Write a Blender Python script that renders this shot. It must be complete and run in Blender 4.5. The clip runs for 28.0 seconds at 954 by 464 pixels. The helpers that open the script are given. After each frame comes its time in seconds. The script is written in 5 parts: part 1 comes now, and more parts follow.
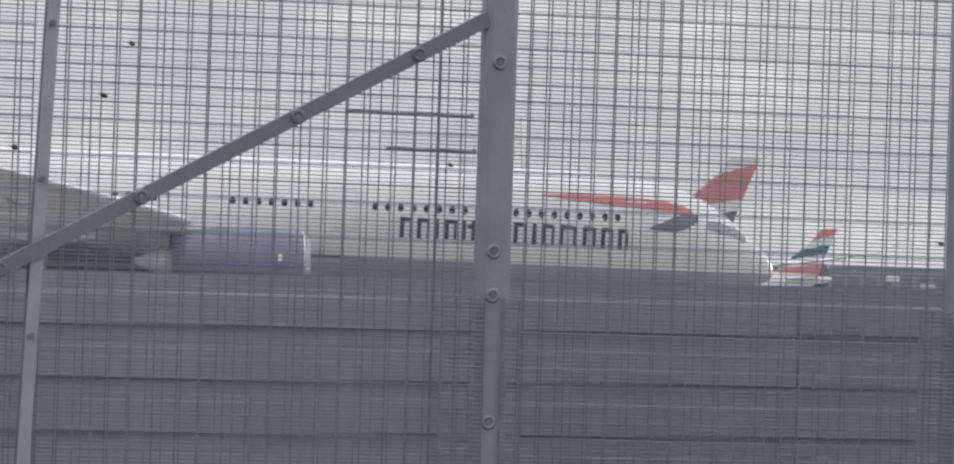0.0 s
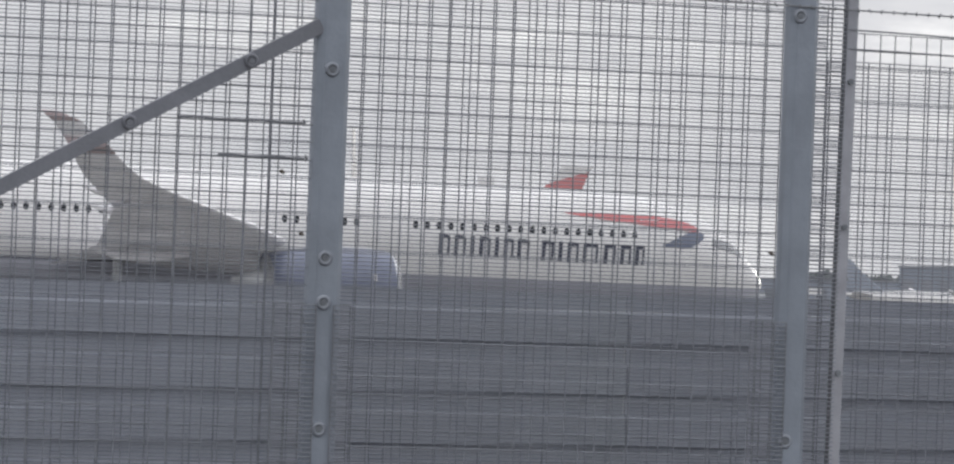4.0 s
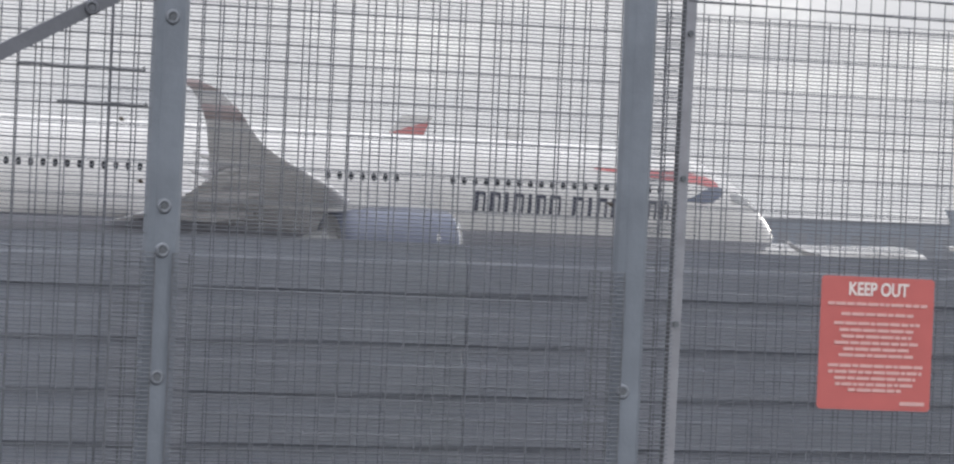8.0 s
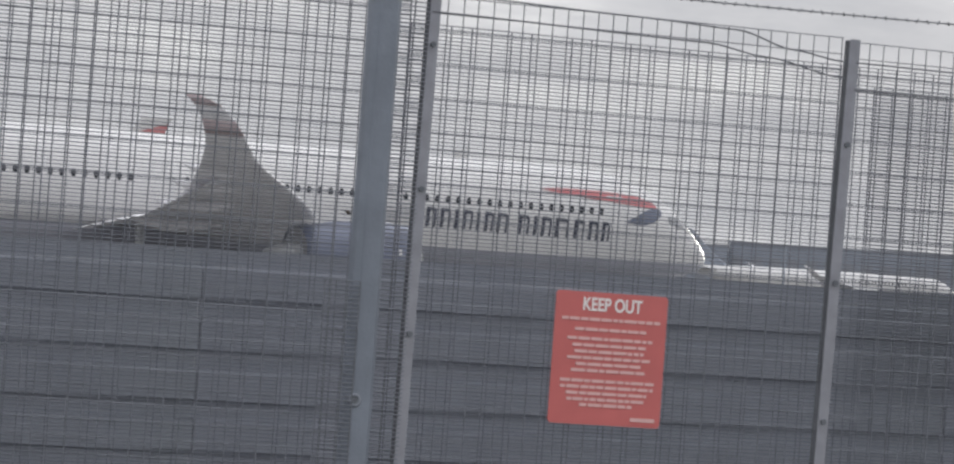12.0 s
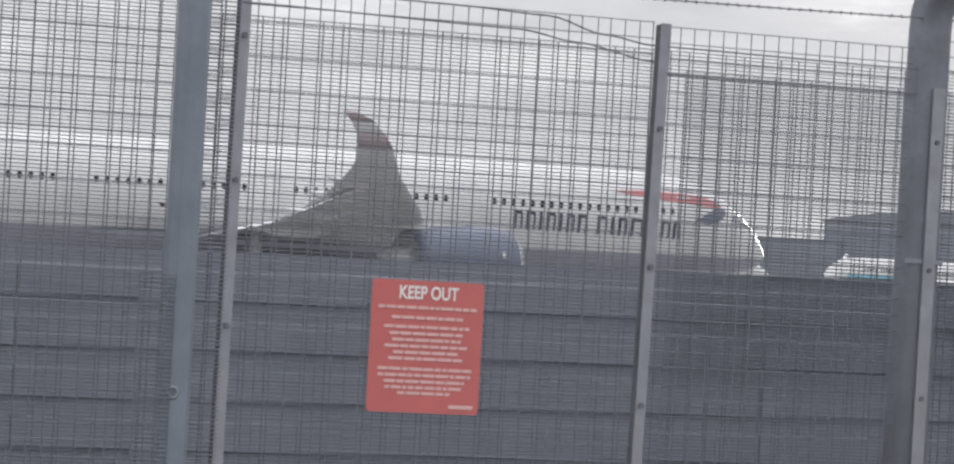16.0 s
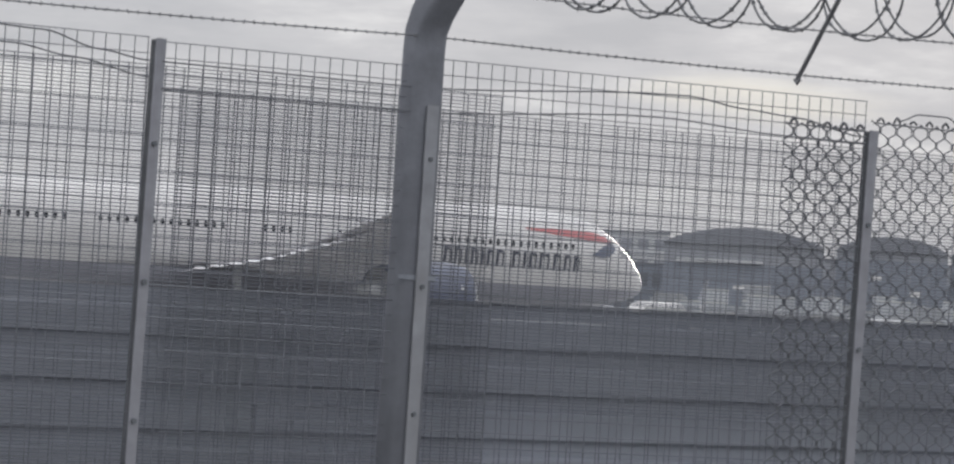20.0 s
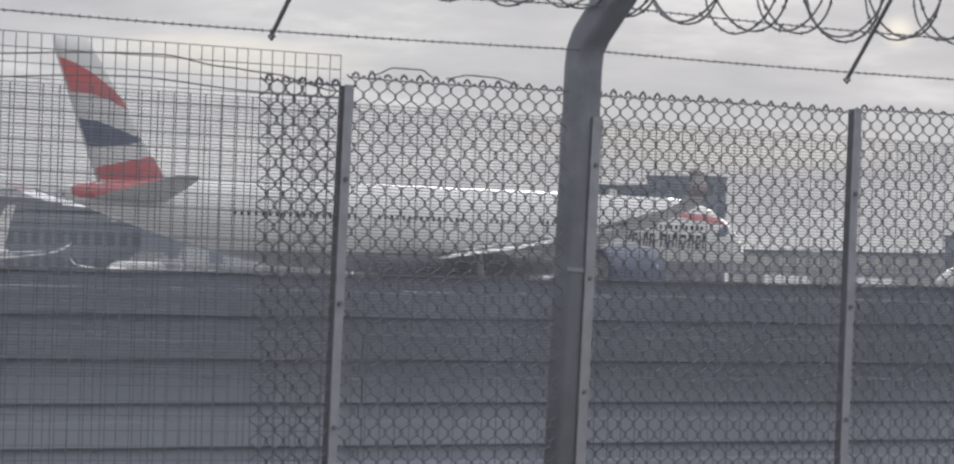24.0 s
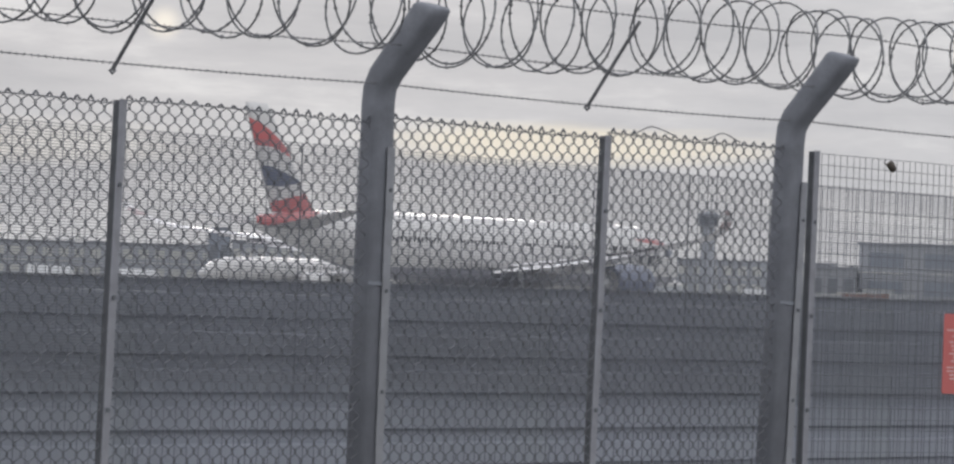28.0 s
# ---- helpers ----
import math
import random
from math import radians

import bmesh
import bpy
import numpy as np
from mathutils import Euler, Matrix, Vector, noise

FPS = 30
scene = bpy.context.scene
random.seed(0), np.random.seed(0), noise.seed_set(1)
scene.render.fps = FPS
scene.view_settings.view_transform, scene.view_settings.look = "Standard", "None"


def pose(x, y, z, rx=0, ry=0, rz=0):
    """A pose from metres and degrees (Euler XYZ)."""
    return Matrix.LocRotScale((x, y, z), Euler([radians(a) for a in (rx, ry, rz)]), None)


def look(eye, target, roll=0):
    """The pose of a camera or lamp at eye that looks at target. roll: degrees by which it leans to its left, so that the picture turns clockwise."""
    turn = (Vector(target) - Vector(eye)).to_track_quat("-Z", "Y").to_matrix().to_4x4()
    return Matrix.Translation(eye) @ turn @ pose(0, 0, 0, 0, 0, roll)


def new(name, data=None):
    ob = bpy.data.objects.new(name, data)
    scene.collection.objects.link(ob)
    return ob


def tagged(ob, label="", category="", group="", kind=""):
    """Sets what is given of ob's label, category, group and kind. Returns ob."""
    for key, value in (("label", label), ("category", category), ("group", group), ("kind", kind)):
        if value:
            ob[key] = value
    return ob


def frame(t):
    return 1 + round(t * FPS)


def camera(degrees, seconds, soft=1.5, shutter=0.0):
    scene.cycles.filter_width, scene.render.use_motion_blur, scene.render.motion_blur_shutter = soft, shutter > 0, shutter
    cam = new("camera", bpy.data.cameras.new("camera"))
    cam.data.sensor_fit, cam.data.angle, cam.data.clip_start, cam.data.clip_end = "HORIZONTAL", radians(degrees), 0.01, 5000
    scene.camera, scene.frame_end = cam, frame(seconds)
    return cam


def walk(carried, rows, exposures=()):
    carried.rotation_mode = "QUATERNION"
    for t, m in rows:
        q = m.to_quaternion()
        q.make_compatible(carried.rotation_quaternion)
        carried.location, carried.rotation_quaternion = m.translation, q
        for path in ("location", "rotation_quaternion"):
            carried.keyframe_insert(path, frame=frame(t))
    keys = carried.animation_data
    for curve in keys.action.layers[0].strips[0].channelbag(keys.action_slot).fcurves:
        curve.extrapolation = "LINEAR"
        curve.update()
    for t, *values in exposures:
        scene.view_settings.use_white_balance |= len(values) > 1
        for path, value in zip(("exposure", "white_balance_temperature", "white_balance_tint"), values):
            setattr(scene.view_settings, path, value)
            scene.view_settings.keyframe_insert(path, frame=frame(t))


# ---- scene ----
# ---- camera ----
EYE = 1.6
PATH = [  # seconds, turn to the right of the fence's normal, tilt up, lean
    (0, 17.984, 0.529, 1.250),
    (0.5, 18.100, 0.496, 1.522),
    (1, 18.001, 0.342, 1.624),
    (1.5, 19.260, 0.247, 1.717),
    (2, 19.671, 0.224, 1.714),
    (2.5, 19.661, 0.237, 1.552),
    (4.5, 20.201, 0.745, 1.607),
    (5, 20.273, 0.319, 1.737),
    (5.5, 20.469, -0.002, 1.886),
    (6, 20.234, 0.101, 2.252),
    (6.5, 20.267, 0.094, 2.272),
    (7, 20.751, 0.033, 2.214),
    (7.5, 21.769, 0.076, 2.271),
    (8, 22.132, 0.097, 1.925),
    (8.5, 22.359, 0.104, 1.438),
    (9, 22.425, -0.007, 1.658),
    (9.5, 22.762, -0.022, 1.609),
    (10, 23.176, 0.037, 1.605),
    (10.5, 23.514, 0.010, 1.704),
    (11, 24.327, 0.008, 2.761),
    (11.5, 25.072, 0.117, 3.349),
    (12, 25.429, 0.359, 3.616),
    (12.5, 25.387, 0.366, 3.460),
    (14.5, 25.801, 0.285, 3.538),
    (15, 26.839, 0.354, 3.431),
    (15.5, 27.159, 0.323, 2.825),
    (16, 27.755, 0.340, 2.618),
    (16.5, 28.355, 0.210, 2.517),
    (17, 28.734, 0.250, 2.390),
    (17.5, 30.264, 0.267, 2.420),
    (18, 31.016, 0.194, 2.460),
    (18.5, 31.381, 0.025, 2.285),
    (19, 32.014, 0.084, 2.269),
    (19.5, 32.705, 0.204, 2.773),
    (19.7, 33.164, 0.438, 2.793),
    (20, 34.088, 0.837, 2.867),
    (20.5, 34.635, 0.887, 2.756),
    (21, 35.418, 0.854, 2.727),
    (21.5, 37.285, 0.423, 2.601),
    (23.5, 39.709, 0.353, 1.273),
    (24, 40.639, 0.534, 1.204),
    (24.5, 42.059, 0.725, 1.260),
    (25, 43.093, 0.682, 1.280),
    (25.5, 43.915, 0.682, 1.388),
    (26, 45.266, 0.702, 1.578),
    (26.5, 46.735, 0.714, 1.841),
    (27, 47.303, 0.683, 2.036),
    (27.5, 48.219, 0.676, 1.899),
    (28, 49.869, 0.655, 1.769),
]
TAXI = [  # seconds, nose east, nose north, ground height, heading from north, nose dip, bank
    (0, 85.34, 214.52, -1.62, 99.31, 1.15, -1.2),
    (2, 92.87, 222.43, -1.89, 94.83, 1.2, -1.0),
    (5, 98.87, 220.73, -1.58, 86.34, 0.6, -0.2),
    (6, 101.15, 220.03, -1.57, 86.01, 0.5, 0),
    (8, 106.15, 219.51, -1.52, 84.14, 0.3, 0),
    (9, 109.08, 219.16, -1.48, 85.05, 0.25, 0),
    (11, 114.91, 219.77, -1.36, 84.49, 0.15, 0),
    (12, 118.66, 220.62, -1.32, 84.25, 0.12, 0),
    (14.5, 129.50, 224.09, -1.24, 83.88, 0.1, 0),
    (16, 137.83, 226.47, -1.19, 83.99, 0.15, 0),
    (17, 144.50, 228.27, -1.21, 83.73, 0.2, 0),
    (20, 172.07, 235.64, -0.84, 81.69, 0, 0),
    (24, 245.63, 255.05, -0.52, 80.49, 0, 0),
    (25, 271.00, 261.49, -0.56, 80.71, 0, 0),
    (26, 296.0, 265.1, -0.60, 80.88, 0, 0),
    (27, 323.6, 269.6, -0.66, 80.47, 0, 0),
    (28, 357.6, 276.0, -0.55, 81.60, 0, 0),
]

FAR_TAXI = [  # seconds, bearing and distance of the fin's top, heading from north
    (0, 18.53, 368, 21.3),
    (2.5, 18.52, 370, 21.3),
    (5, 18.49, 373, 21.0),
    (6, 18.34, 375, 19.5),
    (8, 18.20, 380, 17.0),
    (28, 18.14, 392, 16.0),
]

cam = camera(11.94, 28.0, soft=2.45)


def aim(turn, tilt, lean):
    a, e = radians(turn), radians(tilt)
    d = Vector((math.sin(a) * math.cos(e), math.cos(a) * math.cos(e), math.sin(e)))
    return look((0, 0, EYE), Vector((0, 0, EYE)) + d * 50, lean)


walk(cam, [(t, aim(a, b, c)) for t, a, b, c in PATH], [(0, 0.06), (1, 0.07), (2, 0.20), (5, 0.18), (6, 0.36), (7, 0.20), (8, 0.29), (10, 0.28), (11, 0.17), (12, -0.02), (15, -0.03), (16, 0.19), (19, 0.17), (20, -0.12), (21, -0.14), (24, -0.12), (25, -0.16), (28, -0.12)])

# ---- world and sun: overcast, the low sun behind cloud beyond the airfield ----
SUN_AZ, SUN_EL = 46.0, 5.0
world = bpy.data.worlds.new("sky")
scene.world = world
world.use_nodes = True
wn, wl = world.node_tree.nodes, world.node_tree.links
wn.clear()
w_out = wn.new("ShaderNodeOutputWorld")
w_bg = wn.new("ShaderNodeBackground")
w_sky = wn.new("ShaderNodeTexSky")
w_sky.sky_type = "NISHITA"
w_sky.sun_disc = False
w_sky.sun_elevation = radians(SUN_EL)
w_sky.sun_rotation = radians(SUN_AZ)
w_sky.air_density = 1.0
w_sky.dust_density = 3.0
w_tc = wn.new("ShaderNodeTexCoord")
w_map = wn.new("ShaderNodeMapping")
w_map.inputs["Scale"].default_value = (9.0, 9.0, 42.0)
w_n1 = wn.new("ShaderNodeTexNoise")
w_n1.inputs["Scale"].default_value = 1.6
w_n1.inputs["Detail"].default_value = 6.0
w_n1.inputs["Roughness"].default_value = 0.62
w_ramp = wn.new("ShaderNodeValToRGB")
w_ramp.color_ramp.elements[0].position = 0.34
w_ramp.color_ramp.elements[0].color = (6.5, 6.65, 7.05, 1)
w_ramp.color_ramp.elements[1].position = 0.70
w_ramp.color_ramp.elements[1].color = (10.0, 10.05, 10.2, 1)
_mid = w_ramp.color_ramp.elements.new(0.54)
_mid.color = (7.72, 7.8, 8.13, 1)
w_mix = wn.new("ShaderNodeMix")
w_mix.data_type = "RGBA"
w_mix.inputs[0].default_value = 0.992
# an overcast sky is brightest overhead
w_sep = wn.new("ShaderNodeSeparateXYZ")
w_up = wn.new("ShaderNodeMapRange")
w_up.inputs["From Min"].default_value, w_up.inputs["From Max"].default_value = 0.05, 0.9
w_up.inputs["To Min"].default_value, w_up.inputs["To Max"].default_value = 1.0, 2.6
w_mul = wn.new("ShaderNodeMath")
w_mul.operation = "MULTIPLY"
w_mul.inputs[1].default_value = 0.0765
wl.new(w_tc.outputs["Generated"], w_map.inputs["Vector"])
wl.new(w_tc.outputs["Generated"], w_sep.inputs["Vector"])
wl.new(w_sep.outputs["Z"], w_up.inputs["Value"])
# and brighter round the hidden sun
w_dot = wn.new("ShaderNodeVectorMath")
w_dot.operation = "DOT_PRODUCT"
w_dot.inputs[1].default_value = (math.sin(radians(SUN_AZ)) * math.cos(radians(SUN_EL)), math.cos(radians(SUN_AZ)) * math.cos(radians(SUN_EL)), math.sin(radians(SUN_EL)))
w_pow = wn.new("ShaderNodeMath")
w_pow.operation = "POWER"
w_pow.use_clamp = True
w_pow.inputs[1].default_value = 6.0
w_glow = wn.new("ShaderNodeMath")
w_glow.operation = "MULTIPLY_ADD"
w_glow.inputs[1].default_value = 0.02
w_glow.inputs[2].default_value = 1.09
w_all = wn.new("ShaderNodeMath")
w_all.operation = "MULTIPLY"
wl.new(w_tc.outputs["Generated"], w_dot.inputs[0])
wl.new(w_dot.outputs["Value"], w_pow.inputs[0])
wl.new(w_pow.outputs["Value"], w_glow.inputs[0])
wl.new(w_glow.outputs["Value"], w_all.inputs[0])
wl.new(w_up.outputs["Result"], w_all.inputs[1])
wl.new(w_all.outputs["Value"], w_mul.inputs[0])
wl.new(w_mul.outputs["Value"], w_bg.inputs["Strength"])
wl.new(w_map.outputs["Vector"], w_n1.inputs["Vector"])
wl.new(w_n1.outputs["Fac"], w_ramp.inputs["Fac"])
# warm breaks in the cloud, ragged and drawn out level
w_n2 = wn.new("ShaderNodeTexNoise")
w_n2.inputs["Scale"].default_value = 9.0
w_n2.inputs["Detail"].default_value = 5.0
w_n2.inputs["Roughness"].default_value = 0.62
w_map2 = wn.new("ShaderNodeMapping")
w_map2.inputs["Scale"].default_value = (1.6, 1.6, 16.0)
w_map2.inputs["Location"].default_value = (0.3, 0.0, 0.0)
wl.new(w_tc.outputs["Generated"], w_map2.inputs["Vector"])
wl.new(w_map2.outputs["Vector"], w_n2.inputs["Vector"])


def sky_math(op, a, b):
    nd = wn.new("ShaderNodeMath")
    nd.operation = op
    for k, v in enumerate((a, b)):
        if isinstance(v, (int, float)):
            nd.inputs[k].default_value = v
        else:
            wl.new(v, nd.inputs[k])
    return nd.outputs["Value"]


def cloud_break(under, az, rise, wide, high, colour, most):
    """A gap in the cloud at azimuth az, rise radians up, with ragged ends."""
    side = wn.new("ShaderNodeVectorMath")
    side.operation = "DOT_PRODUCT"
    side.inputs[1].default_value = (math.cos(radians(az)), -math.sin(radians(az)), 0)
    wl.new(w_tc.outputs["Generated"], side.inputs[0])
    u = sky_math("DIVIDE", side.outputs["Value"], wide)
    v = sky_math("DIVIDE", sky_math("SUBTRACT", w_sep.outputs["Z"], rise), high)
    d = sky_math("ADD", sky_math("MULTIPLY", u, u), sky_math("MULTIPLY", v, v))
    d = sky_math("ADD", d, sky_math("MULTIPLY", sky_math("SUBTRACT", w_n2.outputs["Fac"], 0.5), 3.2))
    fall = wn.new("ShaderNodeMapRange")
    fall.interpolation_type = "SMOOTHSTEP"
    fall.inputs["From Min"].default_value, fall.inputs["From Max"].default_value = -0.3, 1.5
    fall.inputs["To Min"].default_value, fall.inputs["To Max"].default_value = most, 0.0
    wl.new(d, fall.inputs["Value"])
    # nothing on the far side of the sky
    ahead = wn.new("ShaderNodeVectorMath")
    ahead.operation = "DOT_PRODUCT"
    ahead.inputs[1].default_value = (math.sin(radians(az)), math.cos(radians(az)), 0)
    wl.new(w_tc.outputs["Generated"], ahead.inputs[0])
    mx = wn.new("ShaderNodeMix")
    mx.data_type = "RGBA"
    mx.inputs[7].default_value = (*colour, 1)
    wl.new(sky_math("MULTIPLY", fall.outputs["Result"], sky_math("GREATER_THAN", ahead.outputs["Value"], 0.0)), mx.inputs[0])
    wl.new(under, mx.inputs[6])
    return mx.outputs[2]


w_breaks = cloud_break(w_ramp.outputs["Color"], 51.2, 0.031, 0.045, 0.0055, (11.2, 10.4, 8.8), 0.8)
w_breaks = cloud_break(w_breaks, 37.6, 0.047, 0.030, 0.0050, (10.6, 10.3, 9.5), 0.75)
w_breaks = cloud_break(w_breaks, 43.5, 0.029, 0.050, 0.0050, (9.9, 9.55, 8.8), 0.5)
# the sun's pale glow where the cloud is thinnest
w_far = wn.new("ShaderNodeVectorMath")
w_far.operation = "DISTANCE"
_sa, _se = radians(45.87), radians(3.15)
w_far.inputs[1].default_value = (math.sin(_sa) * math.cos(_se), math.cos(_sa) * math.cos(_se), math.sin(_se))
w_thin = wn.new("ShaderNodeMapRange")
w_thin.interpolation_type = "SMOOTHSTEP"
w_thin.inputs["From Min"].default_value, w_thin.inputs["From Max"].default_value = 0.0004, 0.0050
w_thin.inputs["To Min"].default_value, w_thin.inputs["To Max"].default_value = 0.85, 0.0
w_glint = wn.new("ShaderNodeMix")
w_glint.data_type = "RGBA"
w_glint.inputs[7].default_value = (12.4, 11.7, 10.5, 1)
wl.new(w_tc.outputs["Generated"], w_far.inputs[0])
wl.new(w_far.outputs["Value"], w_thin.inputs["Value"])
wl.new(w_thin.outputs["Result"], w_glint.inputs[0])
wl.new(w_breaks, w_glint.inputs[6])
wl.new(w_sky.outputs["Color"], w_mix.inputs[6])
wl.new(w_glint.outputs[2], w_mix.inputs[7])
wl.new(w_mix.outputs[2], w_bg.inputs["Color"])
wl.new(w_bg.outputs["Background"], w_out.inputs["Surface"])

sun = new("sun", bpy.data.lights.new("sun", "SUN"))
sun.data.energy = 0.9
sun.data.angle = radians(14)
sun.data.color = (1.0, 0.96, 0.91)
_a, _e = radians(SUN_AZ), radians(SUN_EL)
sun.matrix_world = look((0, 0, 60), Vector((0, 0, 60)) - Vector((math.sin(_a) * math.cos(_e), math.cos(_a) * math.cos(_e), math.sin(_e))))


# ---- materials ----
def material(name, base, rough=0.6, metal=0.0, vary=0.12, scale=6.0, stain=None, stain_at=0.6, bump=0.0, bump_scale=60.0, spec=0.5, coat=0.0, random_tint=0.0):
    """A surface with fine grain and broad stains."""
    m = bpy.data.materials.new(name)
    m.use_nodes = True
    n, l = m.node_tree.nodes, m.node_tree.links
    b = n["Principled BSDF"]
    b.inputs["Roughness"].default_value = rough
    b.inputs["Metallic"].default_value = metal
    b.inputs["Specular IOR Level"].default_value = spec
    b.inputs["Coat Weight"].default_value = coat
    tc = n.new("ShaderNodeTexCoord")
    n1 = n.new("ShaderNodeTexNoise")
    n1.inputs["Scale"].default_value = scale
    n1.inputs["Detail"].default_value = 8
    n1.inputs["Roughness"].default_value = 0.6
    l.new(tc.outputs["Object"], n1.inputs["Vector"])
    r = n.new("ShaderNodeValToRGB")
    e = r.color_ramp.elements
    e[0].position, e[1].position = 0.3, 0.7
    e[0].color = (*[c * (1 - vary) for c in base], 1)
    e[1].color = (*[min(1, c * (1 + vary)) for c in base], 1)
    l.new(n1.outputs["Fac"], r.inputs["Fac"])
    col = r.outputs["Color"]
    if stain:
        n2 = n.new("ShaderNodeTexNoise")
        n2.inputs["Scale"].default_value = scale * 0.23
        n2.inputs["Detail"].default_value = 5
        l.new(tc.outputs["Object"], n2.inputs["Vector"])
        r2 = n.new("ShaderNodeValToRGB")
        r2.color_ramp.elements[0].position = stain_at - 0.12
        r2.color_ramp.elements[1].position = stain_at + 0.12
        r2.color_ramp.elements[1].color = (0.8, 0.8, 0.8, 1)
        r2.color_ramp.elements[0].color = (0, 0, 0, 1)
        l.new(n2.outputs["Fac"], r2.inputs["Fac"])
        mx = n.new("ShaderNodeMix")
        mx.data_type = "RGBA"
        l.new(r2.outputs["Color"], mx.inputs[0])
        l.new(col, mx.inputs[6])
        mx.inputs[7].default_value = (*stain, 1)
        col = mx.outputs[2]
    if random_tint:
        oi = n.new("ShaderNodeObjectInfo")
        mr = n.new("ShaderNodeMapRange")
        mr.inputs["To Min"].default_value = 1 - random_tint
        mr.inputs["To Max"].default_value = 1 + random_tint
        l.new(oi.outputs["Random"], mr.inputs["Value"])
        hs = n.new("ShaderNodeHueSaturation")
        l.new(mr.outputs["Result"], hs.inputs["Value"])
        l.new(col, hs.inputs["Color"])
        col = hs.outputs["Color"]
    l.new(col, b.inputs["Base Color"])
    if bump:
        n3 = n.new("ShaderNodeTexNoise")
        n3.inputs["Scale"].default_value = bump_scale
        n3.inputs["Detail"].default_value = 4
        l.new(tc.outputs["Object"], n3.inputs["Vector"])
        bp = n.new("ShaderNodeBump")
        bp.inputs["Strength"].default_value = bump
        bp.inputs["Distance"].default_value = 0.01
        l.new(n3.outputs["Fac"], bp.inputs["Height"])
        l.new(bp.outputs["Normal"], b.inputs["Normal"])
    return m


M_WIRE = material("galvanised_wire", (0.15, 0.158, 0.18), 0.65, 0.1, 0.2, 20)
M_WIRE_BACK = material("weathered_mesh_wire", (0.165, 0.173, 0.198), 0.65, 0.1, 0.2, 20)
M_CHAIN = material("chain_link_wire", (0.128, 0.134, 0.151), 0.65, 0.15, 0.25, 30)
M_STEEL = material("grey_galvanised_steel", (0.21, 0.235, 0.275), 0.6, 0.2, 0.12, 9, (0.16, 0.18, 0.21), 0.62, 0.15, 80)
M_BRACE = material("weathered_brace_steel", (0.155, 0.162, 0.185), 0.65, 0.1, 0.15, 9, (0.125, 0.13, 0.145), 0.58, 0.15, 80)
M_ANGLE = material("galvanised_angle_steel", (0.29, 0.295, 0.325), 0.55, 0.25, 0.15, 14, (0.23, 0.235, 0.26), 0.6, 0.1, 90)
M_STRIP = material("pale_zinc_strip", (0.29, 0.30, 0.325), 0.5, 0.3, 0.15, 14, (0.25, 0.25, 0.26), 0.6)
M_CONC = material("weathered_concrete", (0.20, 0.21, 0.238), 0.9, 0, 0.15, 12, (0.15, 0.157, 0.18), 0.58, 0.2, 70)
M_RAZOR = material("razor_wire_steel", (0.17, 0.175, 0.187), 0.55, 0.4, 0.2, 20)
M_BOLT = material("zinc_ring", (0.26, 0.28, 0.315), 0.5, 0.5, 0.1, 30)
M_HOLE = material("dark_hole", (0.13, 0.14, 0.155), 0.9)
M_LEAF = material("dead_leaf_brown", (0.06, 0.05, 0.04), 0.85, 0, 0.3, 60)
M_SHEET = material("ribbed_barrier_sheet", (0.30, 0.319, 0.37), 0.75, 0.0, 0.12, 2.2, (0.285, 0.308, 0.34), 0.55, 0.25, 40, random_tint=0.05)
M_RED = material("red_sign_face", (0.535, 0.137, 0.129), 0.55, 0, 0.06, 8, (0.48, 0.128, 0.121), 0.65)
M_SIGNWHITE = material("sign_lettering_white", (0.80, 0.74, 0.72), 0.55, 0, 0.04, 30)
M_SIGNFINE = material("faded_sign_print", (0.68, 0.43, 0.41), 0.55, 0, 0.04, 30)
M_GROUND = material("airfield_grass", (0.185, 0.182, 0.175), 0.95, 0, 0.25, 0.9, (0.22, 0.216, 0.208), 0.52, 0.5, 6, spec=0.05)
M_TARMAC = material("pale_runway_surface", (0.42, 0.42, 0.418), 0.95, 0, 0.2, 0.25, (0.35, 0.35, 0.345), 0.55, 0.3, 20, spec=0.08)
# very dark, so the ground before the fence bounces little light
M_DIMGROUND = material("bounce_dimming_ground", (0.052, 0.053, 0.055), 0.92, 0, 0.2, 3.0, (0.042, 0.042, 0.043), 0.55, 0.5, 60)
M_LINE = material("runway_paint", (0.7, 0.7, 0.68), 0.7, 0, 0.15, 3)
M_WHITE = material("white_aircraft_paint", (0.60, 0.593, 0.59), 0.34, 0, 0.03, 0.6, (0.555, 0.55, 0.55), 0.6, coat=0.4)
M_BLUE = material("midnight_blue_paint", (0.075, 0.09, 0.14), 0.35, 0, 0.08, 0.6, (0.05, 0.06, 0.12), 0.6, coat=0.3)
# belly blue greyed and lightened: reflected ground is painted into the colour
M_BELLY = material("belly_blue_with_ground_sheen", (0.27, 0.275, 0.315), 0.45, 0, 0.08, 0.6, (0.235, 0.24, 0.275), 0.6, coat=0.3)
M_COWL = material("blue_cowling_paint", (0.095, 0.112, 0.17), 0.5, 0, 0.08, 0.8, coat=0.4)
M_LIP = material("polished_inlet_lip", (0.8, 0.81, 0.83), 0.22, 0.9, 0.04, 3)
